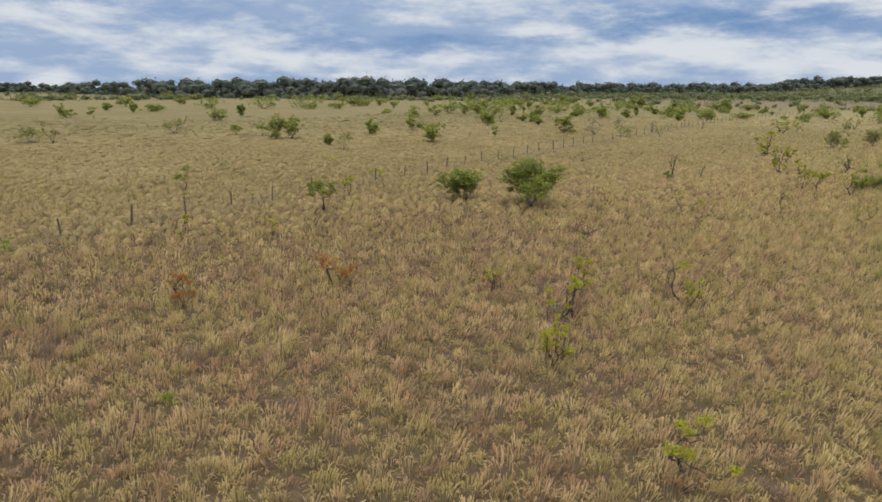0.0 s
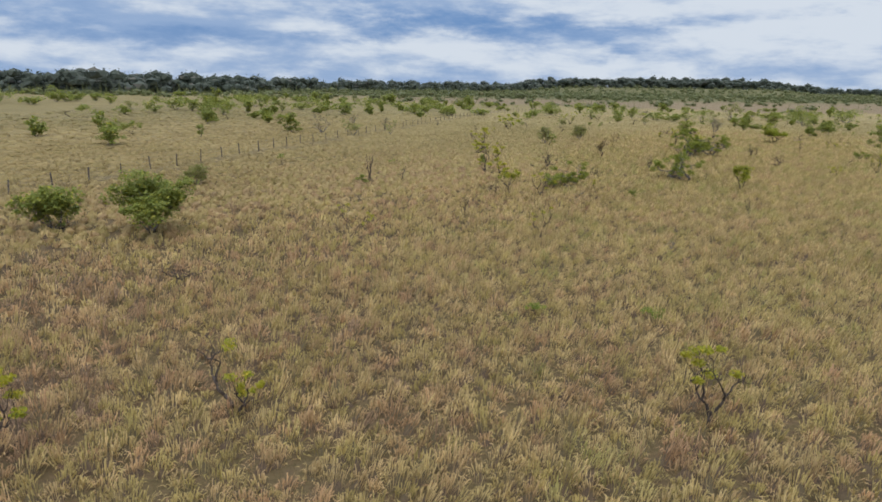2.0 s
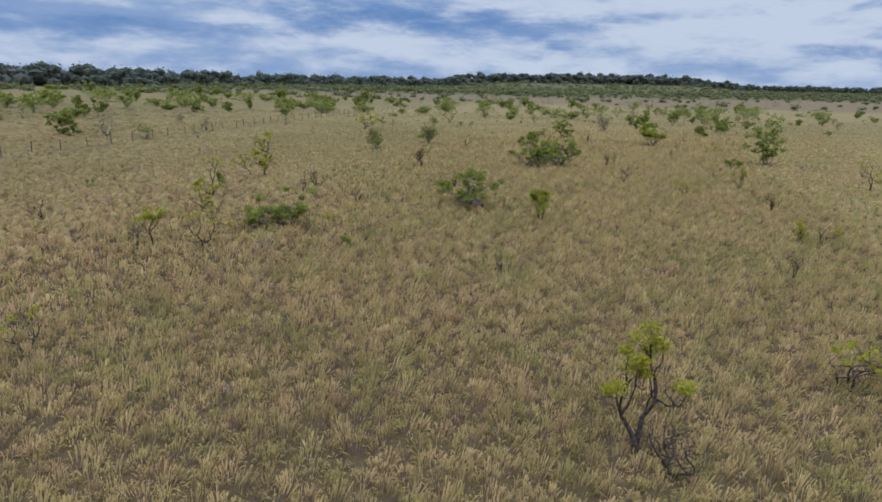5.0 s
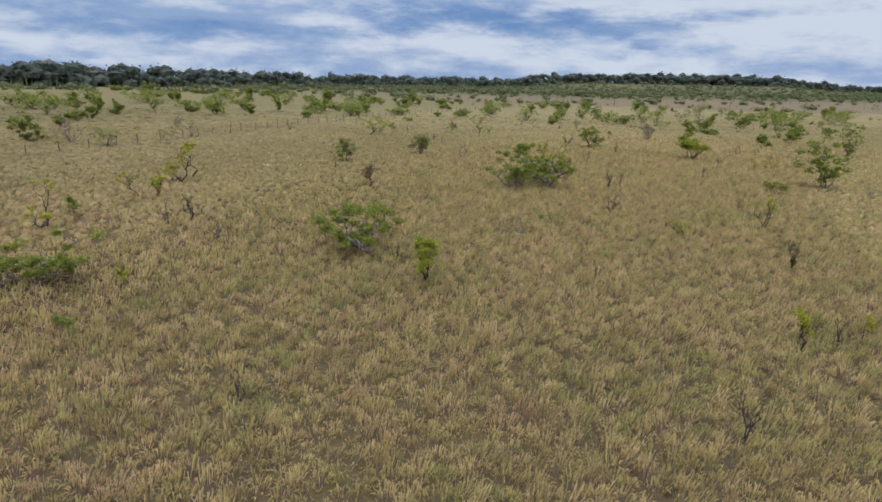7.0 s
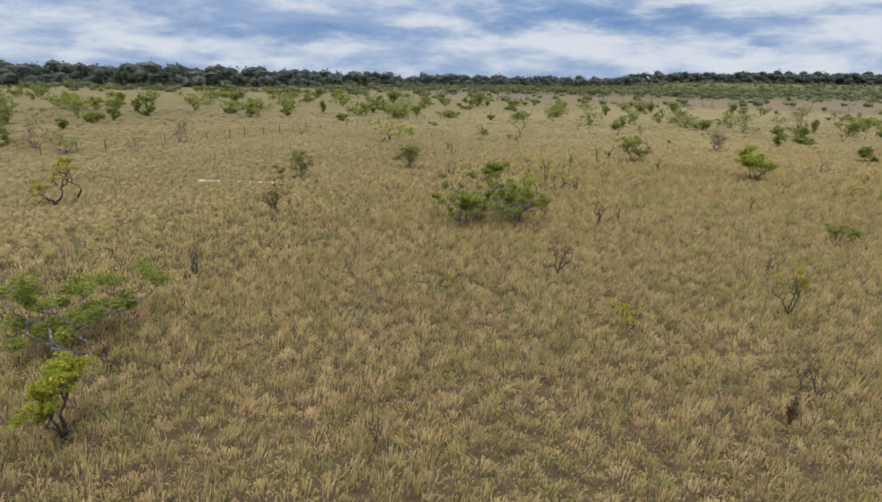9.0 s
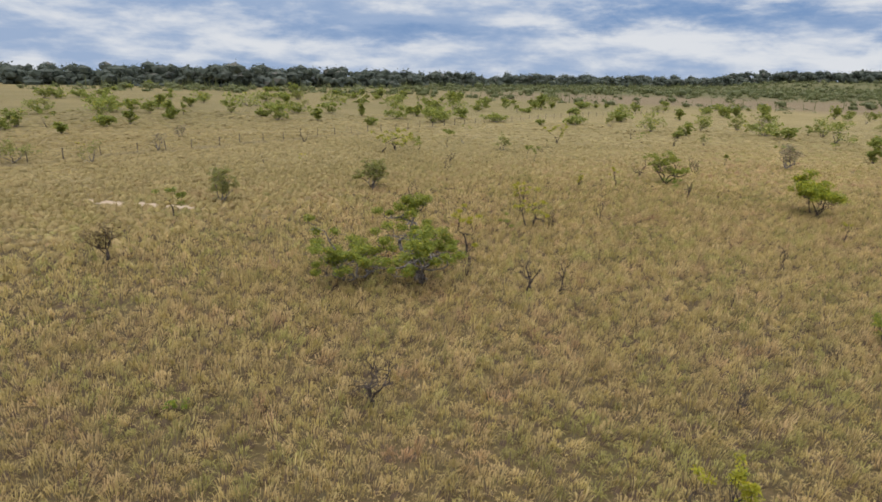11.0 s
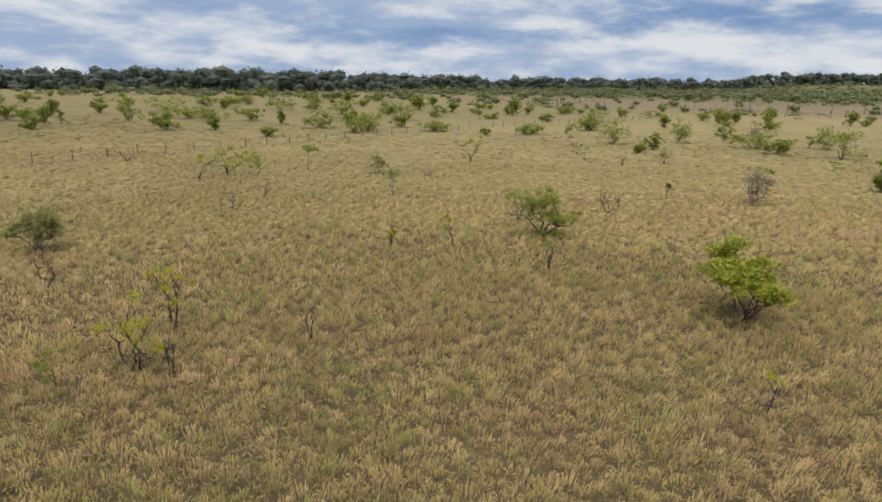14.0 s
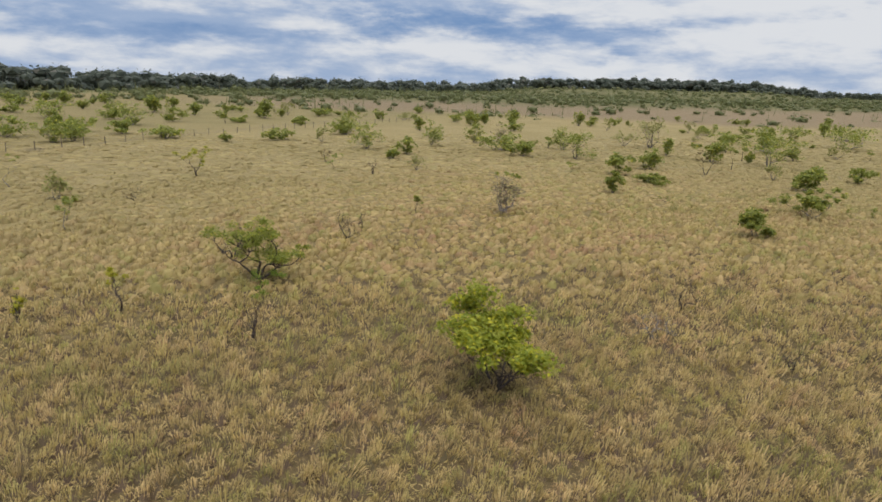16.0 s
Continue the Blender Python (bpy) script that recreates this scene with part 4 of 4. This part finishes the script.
# ---- far scrub and forest ----
def crowns(name, spots, tall, wide, lumps, patches, patch, mat, label, category, foot, scale, vary=0.07, top=0.78):
    """Many far crowns in one mesh: lumpy masses of foliage with ragged leafy patches round them."""
    gen = np.random.default_rng(len(spots))
    spots = np.array(spots)
    n = len(spots)
    ball = bmesh.new()
    bmesh.ops.create_icosphere(ball, subdivisions=1, radius=1)
    ball.verts.ensure_lookup_table()
    form = np.array([[v.co for v in f.verts] for f in ball.faces])
    ball.free()
    size = np.clip(gen.lognormal(0, vary, n), 0.5, 1.7) * np.array(scale)
    w_, h_ = wide * size, tall * size * gen.uniform(0.95, 1.05, n)
    at = np.clip(gen.normal(0, 1, (n, lumps, 3)), -1.6, 1.6) * np.array((0.27, 0.27, 0.0))
    at[:, :, 2] = gen.uniform(foot, top, (n, lumps)) - 0.12 * (at[:, :, 0] ** 2 + at[:, :, 1] ** 2) / 0.09
    rad = gen.uniform(0.16, 0.27, (n, lumps)) * (1.25 if lumps > 2 else 1.0)
    stretch = np.stack([w_, w_, h_], -1)
    # masses
    k, l = np.repeat(np.arange(n), lumps), np.tile(np.arange(lumps), n)
    wobble = 0.76 + gen.normal(0, 0.10, (len(k), len(form), 1, 1))
    co = form[None] * wobble * rad[k, l][:, None, None, None] * np.array((1, 1, 0.85)) + at[k, l][:, None, None, :]
    co = (co * stretch[k][:, None, None, :]).reshape(-1, 3, 3)
    own = np.repeat(k, len(form))
    # ragged patches on and just outside the masses
    k, l = np.repeat(np.arange(n), patches), gen.integers(0, lumps, n * patches)
    d = gen.normal(0, 1, (len(k), 3))
    d /= np.linalg.norm(d, axis=1)[:, None]
    c = (at[k, l] + d * (rad[k, l] * gen.uniform(0.75 if lumps == 1 else 0.66, 1.12, len(k)))[:, None]) * stretch[k]
    tri = np.clip(gen.normal(0, 1, (len(k), 3, 3)), -1.3, 1.3) * (patch * gen.uniform(0.5, 1.1, len(k)))[:, None, None]
    co, own = np.concatenate([co, c[:, None, :] + tri]), np.concatenate([own, k])
    # stems down to the ground
    foot_ = np.stack([gen.normal(0, 0.5, n), gen.normal(0, 0.5, n), np.zeros(n)], -1)
    thick = np.stack([0.02 * h_, np.zeros(n), np.zeros(n)], -1)
    stem = np.stack([foot_ - thick, foot_ + thick, np.stack([np.zeros(n), np.zeros(n), 0.6 * h_], -1)], 1)
    co, own = np.concatenate([co, stem]), np.concatenate([own, np.arange(n)])
    co[:, :, 2] = np.maximum(co[:, :, 2], 0.0)
    co[:, :, :2] += spots[own][:, None, :]
    co[:, :, 2] += ground_z(spots[own, 0], spots[own, 1])[:, None]
    tagged(triangles(name, co, mat), label, category, kind="stuff")


EDGE_AZ = (-90, -60, -36, -31, -14, 0, 11, 25, 29, 34, 47, 53, 75, 120)
EDGE_D = (1500, 1400, 1250, 560, 480, 570, 700, 900, 1020, 1050, 1050, 1500, 1700, 1700)


def far_land():
    rnd = random.Random(3)
    trees = []
    while len(trees) < 1600:
        az = rnd.uniform(-62, 84)
        d0 = float(np.interp(az, EDGE_AZ, EDGE_D))
        if rnd.random() > d0 / 1700:
            continue
        d = d0 + rnd.random() ** 1.6 * 130 + 14 * noise.noise(Vector((az * 0.7, 0, 0)))
        trees.append((60 + d * math.sin(radians(az)), 60 + d * math.cos(radians(az))))
    taller = []
    for x, y in trees:
        az = math.degrees(math.atan2(x - 60, y - 60))
        taller.append(float(np.interp(az, (-40, -36, 0, 12, 26, 28, 51, 53), (1.05, 1.2, 1.2, 1.08, 1.02, 1.28, 1.28, 1.0))))
    crowns("far_forest", trees, 15.0, 20, 5, 56, 1.1, WOODS, "dark forest edge along the horizon, its green greyed as by haze", "forest", 0.02, taller)
    low = []
    while len(low) < 4300:
        az = rnd.uniform(-55, 80)
        d = rnd.uniform(270, 1250)
        if d > float(np.interp(az, EDGE_AZ, EDGE_D)) + 20:
            continue
        x, y = 60 + d * math.sin(radians(az)), 60 + d * math.cos(radians(az))
        thick = noise.noise(Vector((x * 0.012, y * 0.012, 9))) * 0.5 + 0.5
        off = 0.42 * x + 0.9 * y
        dense = float(smooth(np.array(off), 440, 560)) * (0.15 + 0.85 * float(smooth(np.array(az), -16, 8)))
        dense = max(dense, 0.05 if x < 60 else 0.16 if off < 350 else 0.15)
        if az < 4:
            dense += 0.75 * math.exp(-((d - 340) / 45) ** 2) * float(smooth(np.array(thick), 0.36, 0.55))
        if rnd.random() > dense * (0.35 + thick) + 0.02:
            continue
        low.append((x, y))
    crowns("far_scrub", low, 7.0, 9.5, 1, 24, 0.6, SCRUB, "green scrub thickets on the far savanna", "scrub", 0.12, [1.0 + 0.3 * (y > 420) for x, y in low], 0.3, 0.22)


far_land()
